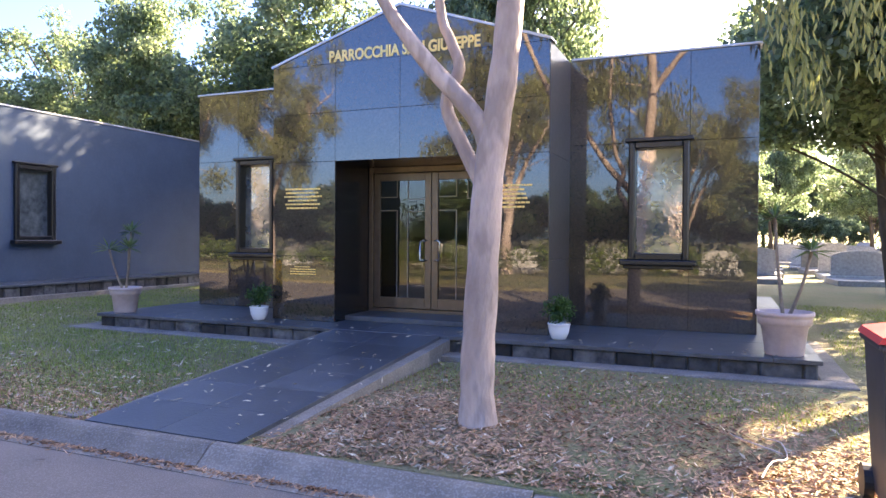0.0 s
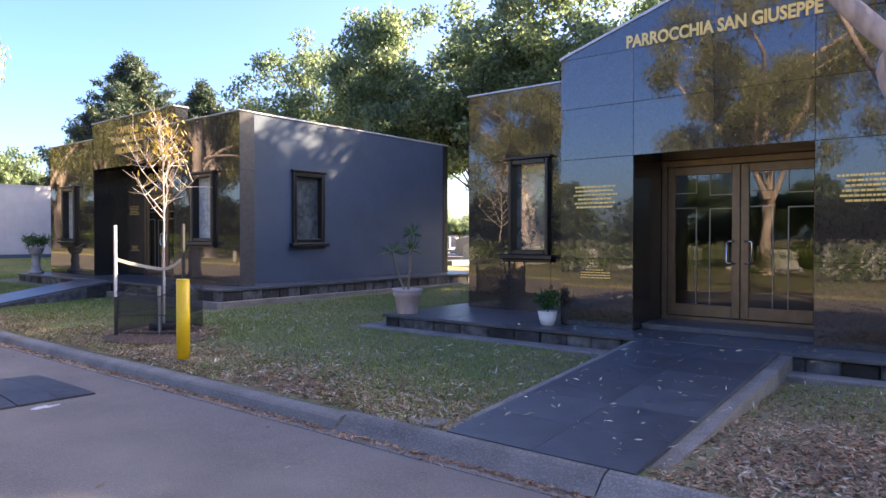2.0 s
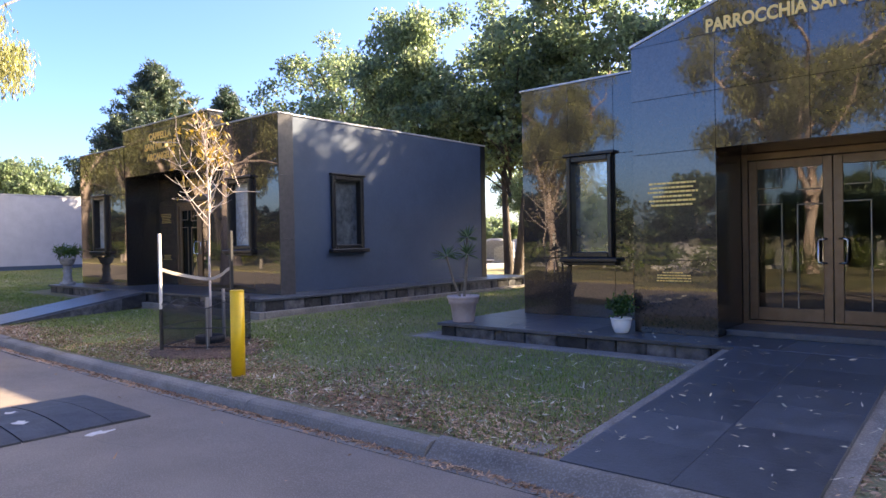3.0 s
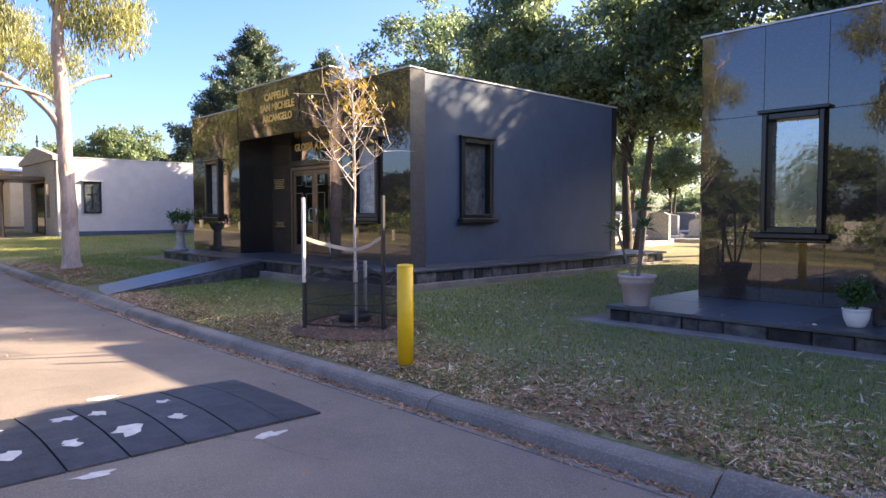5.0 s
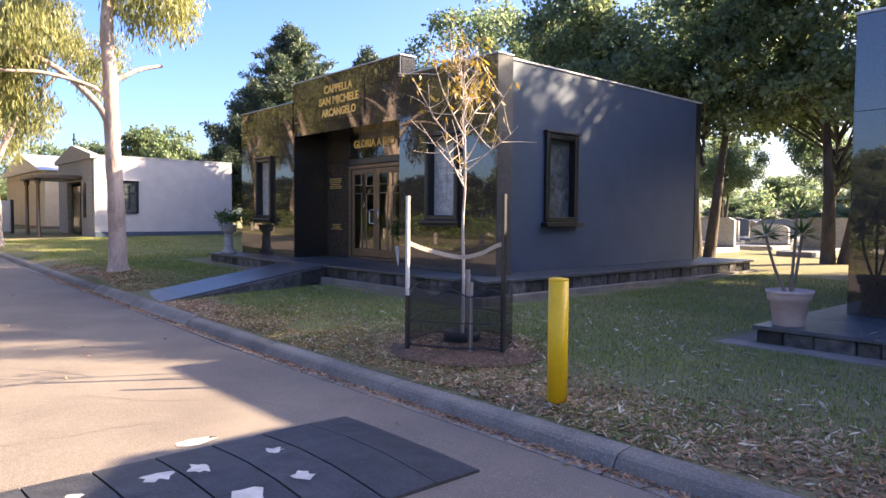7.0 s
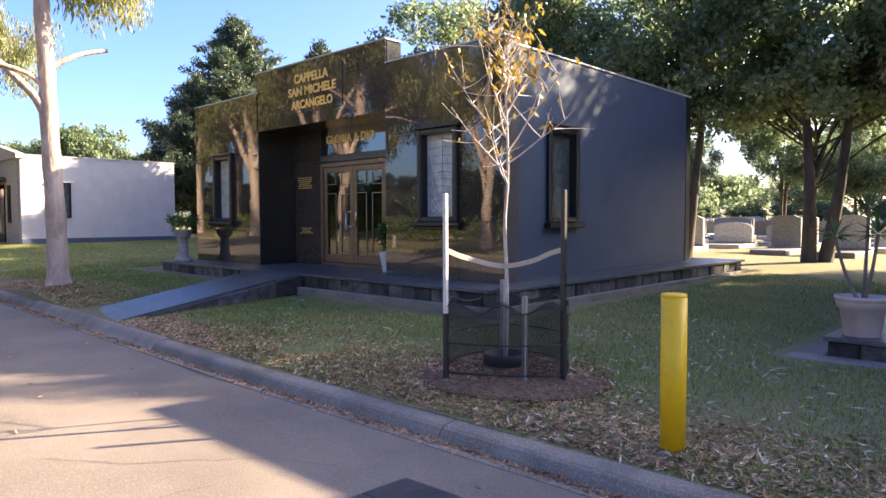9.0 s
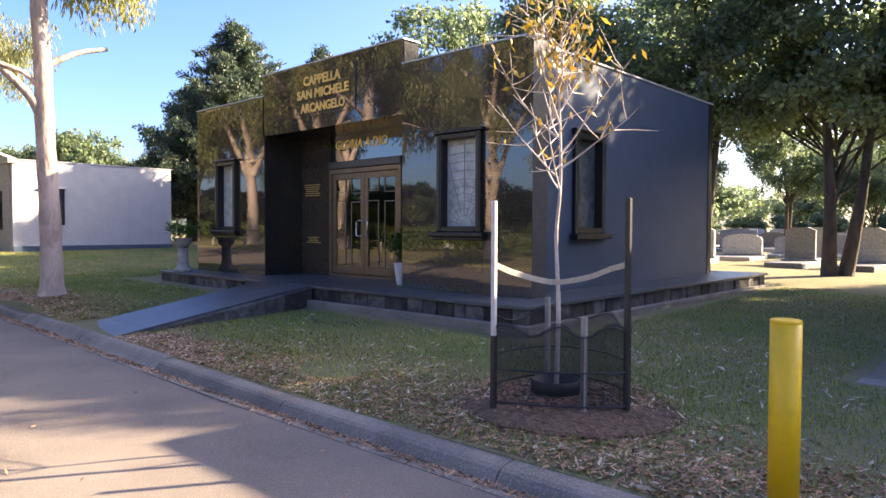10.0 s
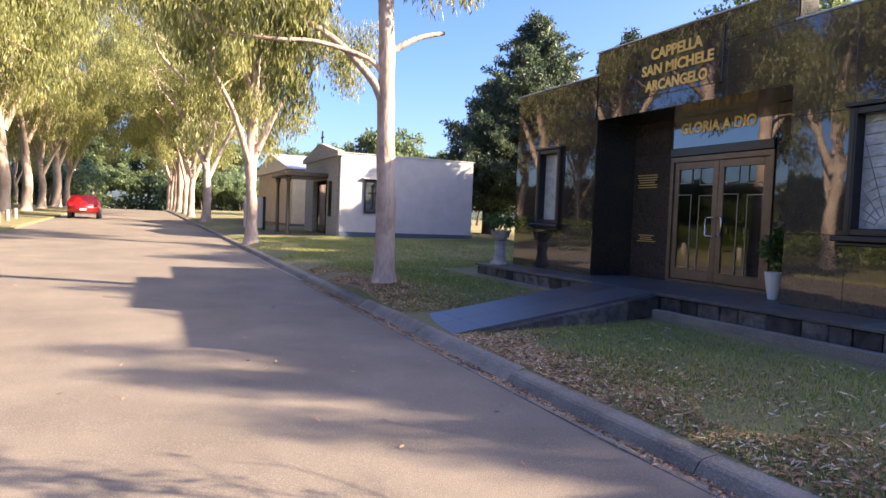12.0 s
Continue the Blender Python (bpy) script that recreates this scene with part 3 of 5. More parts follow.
plaque(chapel, -6.08, -5.62, 8.309, 1.08, 1.22, 4)
plaque(chapel, -3.02, -2.38, 8.309, 2.01, 2.34, 6)

# the chapel with the flat stepped parapet
FL2 = 0.66
chapel2 = thing("chapel", (-18.1, 7.94, FL2), "single-storey chapel of polished brown granite with stepped parapet and blue-grey sides", "chapel")
ZB = (FL2, 1.56, 1.75, 3.02, 3.43, 4.20)
for x0, x1, xs, hole in ((-16.04, -13.5, (-16.04, -15.22, -14.37, -13.5), (-15.22, -14.37, 1.56, 3.02)), (-22.73, -20.0, (-22.73, -21.82, -21.02, -20.0), (-21.82, -21.02, 1.56, 3.02))):
    w = part("wall", box(x0 + 0.03, x1 - 0.03, 7.972, 8.29, FL2, hole[2]), GRANITE_BLACK, chapel2)
    for a in ((x0 + 0.03, hole[0], hole[2], 4.19), (hole[1], x1 - 0.03, hole[2], 4.19), (hole[0], hole[1], hole[3], 4.19)):
        part("wall", box(a[0], a[1], 7.972, 8.29, a[2], a[3]), GRANITE_BLACK, chapel2)
    clad(w, xs, (FL2, 1.56, 3.02, 4.22), 7.94, (hole,))
    part("capping", box(x0 - 0.01, x1 + 0.015, 7.92, 8.32, 4.222, 4.25, 0.006), CAPPING, chapel2)
    if x1 == -13.5:
        # return coloured paler than the front panels, as if sunlit
        side_clad(w, -13.53, (7.942, 8.30), (FL2, 1.75, 3.02, 4.22), SUNLIT_GRANITE, 0.03)
mid = part("wall", box(-20.02, -16.02, 7.972, 8.29, 3.47, 4.60), GRANITE_BLACK, chapel2)
clad(mid, (-20.05, -19.02, -17.1, -16.03), (3.432, 4.22, 4.62), 7.94)
# step ends: pale render colour stands in for sun glare on the granite
for a in ((-20.05, -0.0), (-16.06, 0.0)):
    side_clad(mid, a[0], (7.972, 8.29), (4.252, 4.60), PALE_SIDE, 0.03)
part("capping", box(-20.08, -16.0, 7.92, 8.32, 4.622, 4.65, 0.006), CAPPING, chapel2)
part("signboard", box(-18.98, -17.18, 7.918, 7.938, 3.66, 4.47, 0.004), GRANITE, chapel2, "raised granite name tablet")
# recess
for a, b in ((-20.03, -20.0), (-16.04, -16.01)):
    part("reveal", box(a, b, 7.972, 8.86, FL2, 3.43), GRANITE_BLACK, chapel2)
part("soffit", box(-20.03, -16.01, 7.972, 8.9, 3.432, 3.46), GRANITE_BLACK, chapel2)
back = part("wall", box(-20.03, -19.06, 8.872, 9.02, FL2, 3.43), GRANITE_BLACK, chapel2)
part("wall", box(-16.96, -16.01, 8.872, 9.02, FL2, 3.43), GRANITE_BLACK, chapel2)
clad(back, (-20.0, -19.05), (FL2, 1.75, 2.85, 3.43), 8.84)
clad(back, (-16.97, -16.04), (FL2, 1.75, 2.85, 3.43), 8.84)
part("transom", box(-19.048, -16.972, 8.84, 8.98, 2.92, 3.43, 0.003), TRANSOM, chapel2, "polished black transom panel")
part("transom_rail", box(-19.048, -16.972, 8.79, 8.98, 2.775, 2.918, 0.01), BLACKFRAME, chapel2)
double_door(chapel2, -19.046, -16.974, 8.84, FL2 + 0.004, 2.77)
chapel_window(chapel2, -15.22, -14.37, 7.94, 1.56, 3.02, FROST, True)
chapel_window(chapel2, -21.82, -21.02, 7.94, 1.56, 3.02, FROST, False)
letters("lettering", "CAPPELLA", -18.64, -17.56, 7.918, 4.225, 4.40, chapel2)
letters("lettering", "SAN MICHELE", -18.84, -17.34, 7.918, 3.985, 4.155, chapel2)
letters("lettering", "ARCANGELO", -18.74, -17.44, 7.918, 3.735, 3.905, chapel2)
letters("lettering", "GLORIA A DIO", -18.86, -17.34, 8.84, 3.15, 3.33, chapel2)
plaque(chapel2, -19.92, -19.34, 8.839, 2.26, 2.52, 6)
plaque(chapel2, -19.84, -19.36, 8.839, 1.30, 1.44, 4)
# blue-grey sides with a window hole in the one beside the lawn
SX, SY0, SY1, SZ = -13.9, 8.302, 15.2, 4.30
for a in ((SY0, 9.62, FL2, SZ), (10.47, SY1 - 0.2, FL2, SZ), (9.62, 10.47, FL2, 1.56), (9.62, 10.47, 3.12, SZ)):
    part("wall", box(SX - 0.2, SX, a[0], a[1], a[2], a[3]), RENDERED, chapel2, "matt blue-grey painted side wall")
# narrow dark strip down the back corner of the side wall
part("dark_corner_strip", box(SX - 0.198, SX + 0.012, SY1 - 0.2, SY1, FL2, SZ), BLACKFRAME, chapel2)
part("capping", box(SX - 0.22, SX + 0.025, SY0, SY1 + 0.02, SZ, SZ + 0.035, 0.006), CAPPING, chapel2, "pale metal wall capping")
part("wall", box(-22.6, -22.4, SY0, SY1, FL2, SZ), RENDERED, chapel2)
part("wall", box(-22.4, SX - 0.2, SY1 - 0.2, SY1, FL2, SZ), RENDERED, chapel2)
part("roof", box(-22.4, SX - 0.2, SY0, SY1 - 0.2, SZ - 0.4, SZ - 0.25), CAPPING, chapel2)
part("floor", box(-22.4, SX - 0.2, 9.03, SY1 - 0.2, FL2 - 0.1, FL2 + 0.01), INTERIOR, chapel2)
w = part("window", box(SX - 0.10, SX - 0.09, 9.66, 10.43, 1.60, 3.08), DIMGLASS, chapel2, "dark obscure glass window")
for a in ((9.58, 9.68, 1.54, 3.14), (10.41, 10.51, 1.54, 3.14), (9.68, 10.41, 3.04, 3.14), (9.68, 10.41, 1.54, 1.63)):
    part("frame", box(SX - 0.12, SX + 0.07, a[0], a[1], a[2], a[3], 0.014), BLACKFRAME, w)
part("sill", box(SX, SX + 0.16, 9.50, 10.59, 1.45, 1.538, 0.014), BLACKFRAME, w)
part("hood", box(SX, SX + 0.10, 9.54, 10.55, 3.142, 3.19, 0.012), BLACKFRAME, w)


def terrace(name, x0, x1, y0, y1, top, low, label, seed, edge=0.28):
    """A paved plinth: dark coping slabs on a rock-faced edge, with a lower concrete strip."""
    t = thing(name, ((x0 + x1) / 2, y0, low), label, "terrace", "", "structure")
    rng = random.Random(seed)
    part("core", box(x0 + 0.10, x1 - 0.10, y0 + 0.10, y1 - 0.1, low - 0.25, top - 0.05), CONCRETE, t)
    x = x0
    while x < x1 - 0.05:
        e = min(x1, x + 1.2)
        y = y0
        while y < y1 - 0.05:
            f = min(y1, y + (1.1 if y < y0 + 1 else 2.4))
            part("slab", box(x + 0.002, e - 0.002, y + 0.002, f - 0.002, top - 0.045, top, 0.004), PAVING, t)
            y = f
        x = e
    for line in ("front", "right", "left"):
        p, q = (x0 + 0.03, x1 - 0.03) if line == "front" else (y0 + 0.12, y1 - 0.1)
        while p < q - 0.05:
            e = min(q, p + rng.uniform(0.22, 0.5))
            d = rng.uniform(0.0, 0.035)
            if line == "front":
                bm = box(p + 0.006, e - 0.006, y0 + 0.025 + d, y0 + 0.15, low - 0.15, top - 0.047, 0.018)
            elif line == "right":
                bm = box(x1 - 0.15, x1 - 0.025 - d, p + 0.006, e - 0.006, low - 0.15, top - 0.047, 0.018)
            else:
                bm = box(x0 + 0.025 + d, x0 + 0.15, p + 0.006, e - 0.006, low - 0.15, top - 0.047, 0.018)
            part("stone", bm, ROCKFACE, t)
            p = e
    part("strip", box(x0 - edge, x1 + edge, y0 - edge, y0 + 0.02, low - 0.25, low + 0.03, 0.01), CONCRETE, t, "low concrete edging strip")
    part("strip", box(x1 - 0.02, x1 + edge, y0 + 0.022, y1, low - 0.25, low + 0.028, 0.01), CONCRETE, t)
    part("strip", box(x0 - edge, x0 + 0.02, y0 + 0.022, y1, low - 0.25, low + 0.028, 0.01), CONCRETE, t)
    return t


terrace("terrace", -9.3, 0.75, 7.72, 16.2, FL1, 0.20, "dark paved terrace edged with rough stones round the chapel", 3)
terrace("terrace", -22.95, -13.0, 7.12, 16.2, FL2, 0.40, "dark paved terrace edged with rough stones round the chapel", 5, 0.10)


def footpath(x0, x1, y0, y1, z0, z1, label, edge_stone):
    """Paved ramp from the kerb to a terrace."""
    t = thing("footpath", ((x0 + x1) / 2, y0, z0), label, "path", "", "structure")
    n = 6
    for i in range(n):
        a, b = y0 + (y1 - y0) * i / n, y0 + (y1 - y0) * (i + 1) / n
        za, zb = z0 + (z1 - z0) * i / n, z0 + (z1 - z0) * (i + 1) / n
        for k in range(2):
            p, q = x0 + (x1 - x0) * k / 2, x0 + (x1 - x0) * (k + 1) / 2
            bm = box(p + 0.002, q - 0.002, a + 0.002, b - 0.002, -0.3, 0, 0.0)
            for v in bm.verts:
                v.co.z = (za if v.co.y < (a + b) / 2 else zb) - (0.3 if v.co.z < -0.1 else 0.0)
            part("slab", bm, PAVING, t)
        for p, q in ((x0 - 0.13, x0), (x1, x1 + 0.13)):
            bm = box(p, q, a, b, -0.3, 0, 0.0)
            for v in bm.verts:
                v.co.z = (za if v.co.y < (a + b) / 2 else zb) - (0.3 if v.co.z < -0.1 else 0.035)
            part("edging", bm, edge_stone, t)
    return t


footpath(-4.95, -3.42, 3.932, 7.72, 0.138, FL1 - 0.004, "dark paved ramp from the kerb to the chapel terrace", CONCRETE)
footpath(-18.86, -17.45, 3.932, 7.12, 0.15, FL2 - 0.004, "dark paved ramp from the kerb to the chapel terrace", ROCKFACE)


# ---- neighbouring buildings ----
low = 0.62
house = thing("chapel", (-40, 8.0, low), "pale grey rendered chapel with a columned porch", "chapel")
part("wall", box(-37.2, -37.0, 8.05, 14.1, low, 4.12), PALE_SIDE, house, "pale grey rendered side wall")
part("plinth", box(-37.2, -36.94, 8.05, 14.12, low - 0.3, low + 0.28), RENDERED, house)
part("wall", box(-43.0, -37.2, 13.9, 14.1, low, 4.12), PALE_SIDE, house)
part("wall", box(-43.2, -43.0, 8.05, 14.1, low, 4.12), PALE_SIDE, house)
for a in ((-43.0, -41.4, low, 4.0), (-38.9, -37.2, low, 4.0), (-41.4, -38.9, 3.1, 4.0)):
    part("wall", box(a[0], a[1], 8.0, 8.2, a[2], a[3]), STONEURN, house, "stone facing of the front")
part("pediment", prism([(-43.3, 4.0), (-36.95, 4.0), (-36.95, 4.18), (-40.1, 4.75), (-43.3, 4.18)], 7.9, 8.2), STONEURN, house)
part("roof", box(-43.0, -37.2, 8.2, 13.9, 3.9, 4.0), CAPPING, house)
part("capping", box(-37.23, -36.97, 8.2, 14.13, 4.12, 4.16), CAPPING, house)
part("door", box(-40.7, -39.5, 8.1, 8.16, low, 2.9), CARGLASS, house, "dark glazed door")
part("window", box(-38.6, -38.1, 7.99, 8.1, 1.5, 3.0), CARGLASS, house)
part("porch_roof", box(-41.6, -38.7, 6.1, 8.0, 3.15, 3.34, 0.03), BRONZE, house)
for cx in (-41.3, -39.0):
    part("column", lathe([(0.13, low - 0.1), (0.13, low + 0.12), (0.085, low + 0.16), (0.07, 2.9), (0.11, 2.98), (0.12, 3.15)], (cx, 6.35, 0), 16), BRONZE, house, "", True)
part("step", box(-41.8, -38.4, 5.9, 8.0, low - 0.4, low + 0.02), CONCRETE, house)
part("cross", merge(box(-40.13, -40.07, 8.0, 8.06, 4.6, 5.3), box(-40.28, -39.92, 8.0, 8.06, 4.98, 5.05)), BLACKFRAME, house)
w = part("window", box(-36.998, -36.99, 9.15, 9.75, 1.75, 3.05), DIMGLASS, house, "green glass window with a dark cross")
for a in ((9.09, 9.15, 1.7, 3.1), (9.75, 9.81, 1.7, 3.1), (9.15, 9.75, 3.05, 3.1), (9.15, 9.75, 1.7, 1.75)):
    part("frame", box(-37.0, -36.93, *a), BLACKFRAME, w)
part("cross", merge(box(-36.988, -36.97, 9.42, 9.48, 1.9, 2.9), box(-36.988, -36.97, 9.25, 9.65, 2.5, 2.57)), BLACKFRAME, w)
part("hood", box(-37.0, -36.85, 9.0, 9.9, 3.11, 3.17), CAPPING, w)

shed = thing("building", (-52, 9, 0.9), "long low cream rendered building with grey gable roof", "building")
part("wall", box(-58, -47.0, 8.2, 16.0, 0.5, 4.0), CREAM, shed)
part("roof", prism([(-58.3, 3.98), (-46.7, 3.98), (-52.5, 5.2)], 7.9, 16.3), CAPPING, shed)
part("plinth", box(-58.05, -46.95, 8.15, 16.05, 0.3, 1.0), CONCRETE, shed)

# ---- trees ----


def limb(rng, start, way, length, r0, r1, bend=0.25, steps=6, lift=0.0):
    pts, d, p = [Vector(start)], Vector(way).normalized(), Vector(start)
    for i in range(steps):
        d = (d + Vector((rng.uniform(-bend, bend), rng.uniform(-bend, bend), rng.uniform(-bend, bend) * 0.6 + lift)) * 0.5).normalized()
        p = p + d * (length / steps)
        pts.append(p.copy())
    return pts, [r0 + (r1 - r0) * i / steps for i in range(steps + 1)]


def smooth_line(pts, k=4):
    """Points on a curve through the given ones."""
    pts = [Vector(p) for p in pts]
    out = []
    for i in range(len(pts) - 1):
        a, b, c, d = pts[max(0, i - 1)], pts[i], pts[i + 1], pts[min(len(pts) - 1, i + 2)]
        for j in range(k):
            t = j / k
            out.append(0.5 * ((2 * b) + (c - a) * t + (2 * a - 5 * b + 4 * c - d) * t * t + (3 * b - a - 3 * c + d) * t ** 3))
    return out + [pts[-1]]


def gum_tree(seed, base, trunk, limbs, crown_from, label, twigs=5, per=55, leaf=0.17, crown_r=(0.75, 0.75, 0.6), extra=(), group=""):
    """A smooth-barked gum: trunk and limbs as (points, r0, r1), twigs and hanging leaves from the limbs' outer parts."""
    rng, nr = random.Random(seed), np.random.default_rng(seed)
    tree = thing("gum_tree", base, label, "tree", group)
    off = Vector(base)
    bm = bmesh.new()
    pts = smooth_line(trunk[0])
    n = len(pts)
    rad = [trunk[1] + (trunk[2] - trunk[1]) * i / (n - 1) + 0.35 * trunk[1] * math.exp(-i * 1.1) for i in range(n)]
    rad = [r * (1 + 0.05 * math.sin(i * 2.1 + seed)) for i, r in enumerate(rad)]
    tube(bm, [off + p for p in pts], rad, 16)
    part("trunk", bm, BARK, tree, "smooth pinkish-grey trunk", True)
    tips = []
    for lp, r0, r1 in limbs:
        ps = smooth_line(lp)
        bm = bmesh.new()
        tube(bm, [off + p for p in ps], [r0 + (r1 - r0) * i / (len(ps) - 1) for i in range(len(ps))], 10)
        part("limb", bm, BARK, tree, "", True)
        k0 = int(len(ps) * crown_from)
        for k in range(0 if len(ps) < 14 else twigs):
            s = ps[rng.randint(k0, len(ps) - 1)]
            way = Vector((rng.uniform(-1, 1), rng.uniform(-1, 1), rng.uniform(-0.2, 0.9)))
            tp, tr = limb(rng, off + s, way, rng.uniform(0.9, 2.0), max(0.012, r1 * 0.6), 0.005, 0.5, 6, -0.12)
            bm = bmesh.new()
            tube(bm, tp, tr, 5)
            tips += [(bm, tp)]
    twig = bmesh.new()
    centres = []
    for b, tp in tips:
        merge(twig, b)
        centres += [tp[-1], tp[-2], tp[-3] + Vector((0, 0, -0.25))]
    centres += [off + Vector(e) for e in extra]
    part("branchwork", twig, BARK, tree, "", True)["kind"] = "stuff"
    part_leaves("crown", leaf_cloud(nr, centres, per, crown_r, leaf, leaf * 0.10, 0.72), GUMLEAF, tree, "hanging yellow-green gum leaves")
    return tree


def part_leaves(name, arr, material, tree, label=""):
    ob = quads(arr, material, name, tree, label)
    return ob


def conifer(seed, base, height, radius, label, boughs=120, per=46, trunks=1):
    """A conifer with layered, slightly upturned boughs that end in separate sprays."""
    rng, nr = random.Random(seed), np.random.default_rng(seed)
    tree = thing("conifer", base, label, "tree")
    off = Vector(base)
    for k in range(trunks):
        bm = bmesh.new()
        lean = Vector((0.5 * (k - (trunks - 1) / 2), 0.3 * k, 0))
        ps = smooth_line([lean * 0.3 + Vector((0, 0, -0.1)), lean * 0.8 + Vector((0.05, 0, height * 0.4)), lean + Vector((0, 0, height * (0.96 if k == 0 else 0.6)))])
        tube(bm, [off + p for p in ps], [0.26 * (1 - 0.9 * i / (len(ps) - 1)) * height / 10 for i in range(len(ps))], 10)
        part("trunk", bm, DARKBARK, tree, "", True)
    wood, centres = bmesh.new(), []
    for k in range(boughs):
        u = (k + rng.random()) / boughs
        u = u ** 1.15
        z = height * (0.14 + 0.84 * u)
        a = k * 2.4 + rng.uniform(-0.5, 0.5)
        r = max(0.25, radius * (1 - u) ** 0.68 * rng.uniform(0.62, 1.15))
        out = Vector((math.cos(a), math.sin(a), 0))
        line = [Vector((0, 0, z)), out * r * 0.5 + Vector((0, 0, z + 0.02 * r)), out * r + Vector((0, 0, z + 0.22 * r + rng.uniform(-0.2, 0.3)))]
        tube(wood, [off + p for p in line], [0.05, 0.03, 0.01], 5)
        n = 2 + int(r * 2.6)
        side = Vector((-out.y, out.x, 0))
        for j in range(n):
            f = 0.3 + 0.72 * (j + rng.random()) / n
            c = line[0].lerp(line[1], f * 2) if f < 0.5 else line[1].lerp(line[2], f * 2 - 1)
            centres.append(off + c + side * rng.uniform(-0.30, 0.30) * r * (1.15 - f) + Vector((0, 0, rng.uniform(-0.1, 0.12))))
    part("branchwork", wood, DARKBARK, tree, "", True)["kind"] = "stuff"
    part_leaves("crown", leaf_cloud(nr, centres, per, (0.34, 0.34, 0.16), 0.22, 0.035, 0.0), NEEDLE, tree)
    return tree


def dark_tree(seed, base, height, radius, label, trunks=2, leaf=0.17, clumps=90, per=150, start=0.35, group=""):
    """A dense tree with a dark trunk; the crown is many clumps of leaves on several lobes, with gaps."""
    rng, nr = random.Random(seed), np.random.default_rng(seed)
    tree = thing("broadleaf_tree", base, label, "tree", group)
    off = Vector(base)
    lobes = [(Vector((0, 0, height * 0.62)), radius * 0.8, height * 0.36)]
    for k in range(7):
        a = rng.uniform(0, math.tau)
        lobes.append((Vector((math.cos(a) * radius * 0.55, math.sin(a) * radius * 0.55, height * rng.uniform(0.4, 0.78))), radius * rng.uniform(0.4, 0.6), height * rng.uniform(0.14, 0.22)))
    centres = []
    while len(centres) < clumps:
        c, r, h = rng.choice(lobes)
        d = Vector((rng.gauss(0, 1), rng.gauss(0, 1), rng.gauss(0, 1))).normalized() * (rng.uniform(0.55, 1.0))
        p = c + Vector((d.x * r, d.y * r, d.z * h))
        if p.z > height * start:
            centres.append(off + p)
    for k in range(trunks):
        a = k * 2.2 + seed
        top = Vector((math.cos(a) * radius * 0.25 * (trunks > 1), math.sin(a) * radius * 0.25 * (trunks > 1), height * 0.62))
        foot = Vector((math.cos(a) * 0.22 * (trunks > 1), math.sin(a) * 0.22 * (trunks > 1), -0.1))
        bm = bmesh.new()
        ps = smooth_line([foot, foot.lerp(top, 0.4) + Vector((rng.uniform(-0.1, 0.1), rng.uniform(-0.1, 0.1), 0)), top])
        tube(bm, [off + p for p in ps], [0.17 * (1 - 0.8 * i / (len(ps) - 1)) * height / 9 for i in range(len(ps))], 10)
        part("trunk", bm, DARKBARK, tree, "", True)
    bm = bmesh.new()
    for c in rng.sample(centres, min(34, len(centres))):
        s = off + Vector((0, 0, (c.z - off.z) * rng.uniform(0.45, 0.8)))
        tube(bm, smooth_line([s, s.lerp(c, 0.5) + Vector((0, 0, 0.15)), c]), [0.05] + [0.03] * 7 + [0.012], 5)
    part("branchwork", bm, DARKBARK, tree, "", True)["kind"] = "stuff"
    sp = radius * 0.168
    part_leaves("crown", leaf_cloud(nr, centres, per, (sp, sp, sp * 0.75), leaf, leaf * 0.32, 0.15), BROADLEAF, tree)
    return tree


# gum beside the first path
g1 = (-1.88, 4.82, land(-1.88, 4.82) - 0.03)
gum_tree(11, g1, ([(0, 0, -0.05), (-0.01, 0, 0.4), (0.02, 0.0, 1.05), (0.07, 0.0, 1.9), (0.16, 0.0, 2.52), (0.22, 0.02, 3.14), (0.32, 0.05, 4.6), (0.2, 0.1, 6.2), (0.3, 0.1, 7.6)], 0.138, 0.075),
         [([(0.09, 0.0, 2.0), (-0.02, -0.02, 2.32), (-0.39, -0.04, 2.74), (-0.58, -0.06, 2.98), (-0.78, -0.06, 3.27), (-1.3, -0.1, 4.2), (-1.9, -0.2, 5.6), (-2.2, -0.3, 6.6)], 0.082, 0.03),
          ([(0.0, 0.07, 1.82), (-0.18, 0.1, 2.15), (-0.33, 0.12, 2.48), (-0.22, 0.12, 2.75), (-0.3, 0.13, 2.98), (-0.40, 0.14, 3.3), (-0.5, 0.2, 4.6), (-0.2, 0.6, 6.4)], 0.062, 0.03),
          ([(0.32, 0.05, 4.4), (1.0, 0.2, 5.2), (1.9, 0.3, 5.8), (2.8, 0.2, 6.1)], 0.07, 0.02),
          ([(0.2, 0.1, 5.6), (0.3, -0.9, 6.5), (0.5, -2.0, 7.1)], 0.06, 0.02)],
         0.86, "smooth pinkish gum tree standing in leaf litter beside the path", 6, 60, 0.18, (0.5, 0.5, 0.45))
# gum beside the second path
g2 = (-21.05, 4.40, land(-21.05, 4.40) - 0.03)


def sprays(seed, masses):
    """Centres of hanging sprays, strewn through (x, y, z, rx, ry, rz, count) masses of a crown."""
    rng = random.Random(seed)
    out = []
    for x, y, z, rx, ry, rz, n in masses:
        while n > 0:
            u = [rng.uniform(-1, 1) for _ in range(3)]
            if sum(v * v for v in u) < 1:
                out.append((x + rx * u[0], y + ry * u[1], z + rz * u[2]))
                n -= 1
    return out


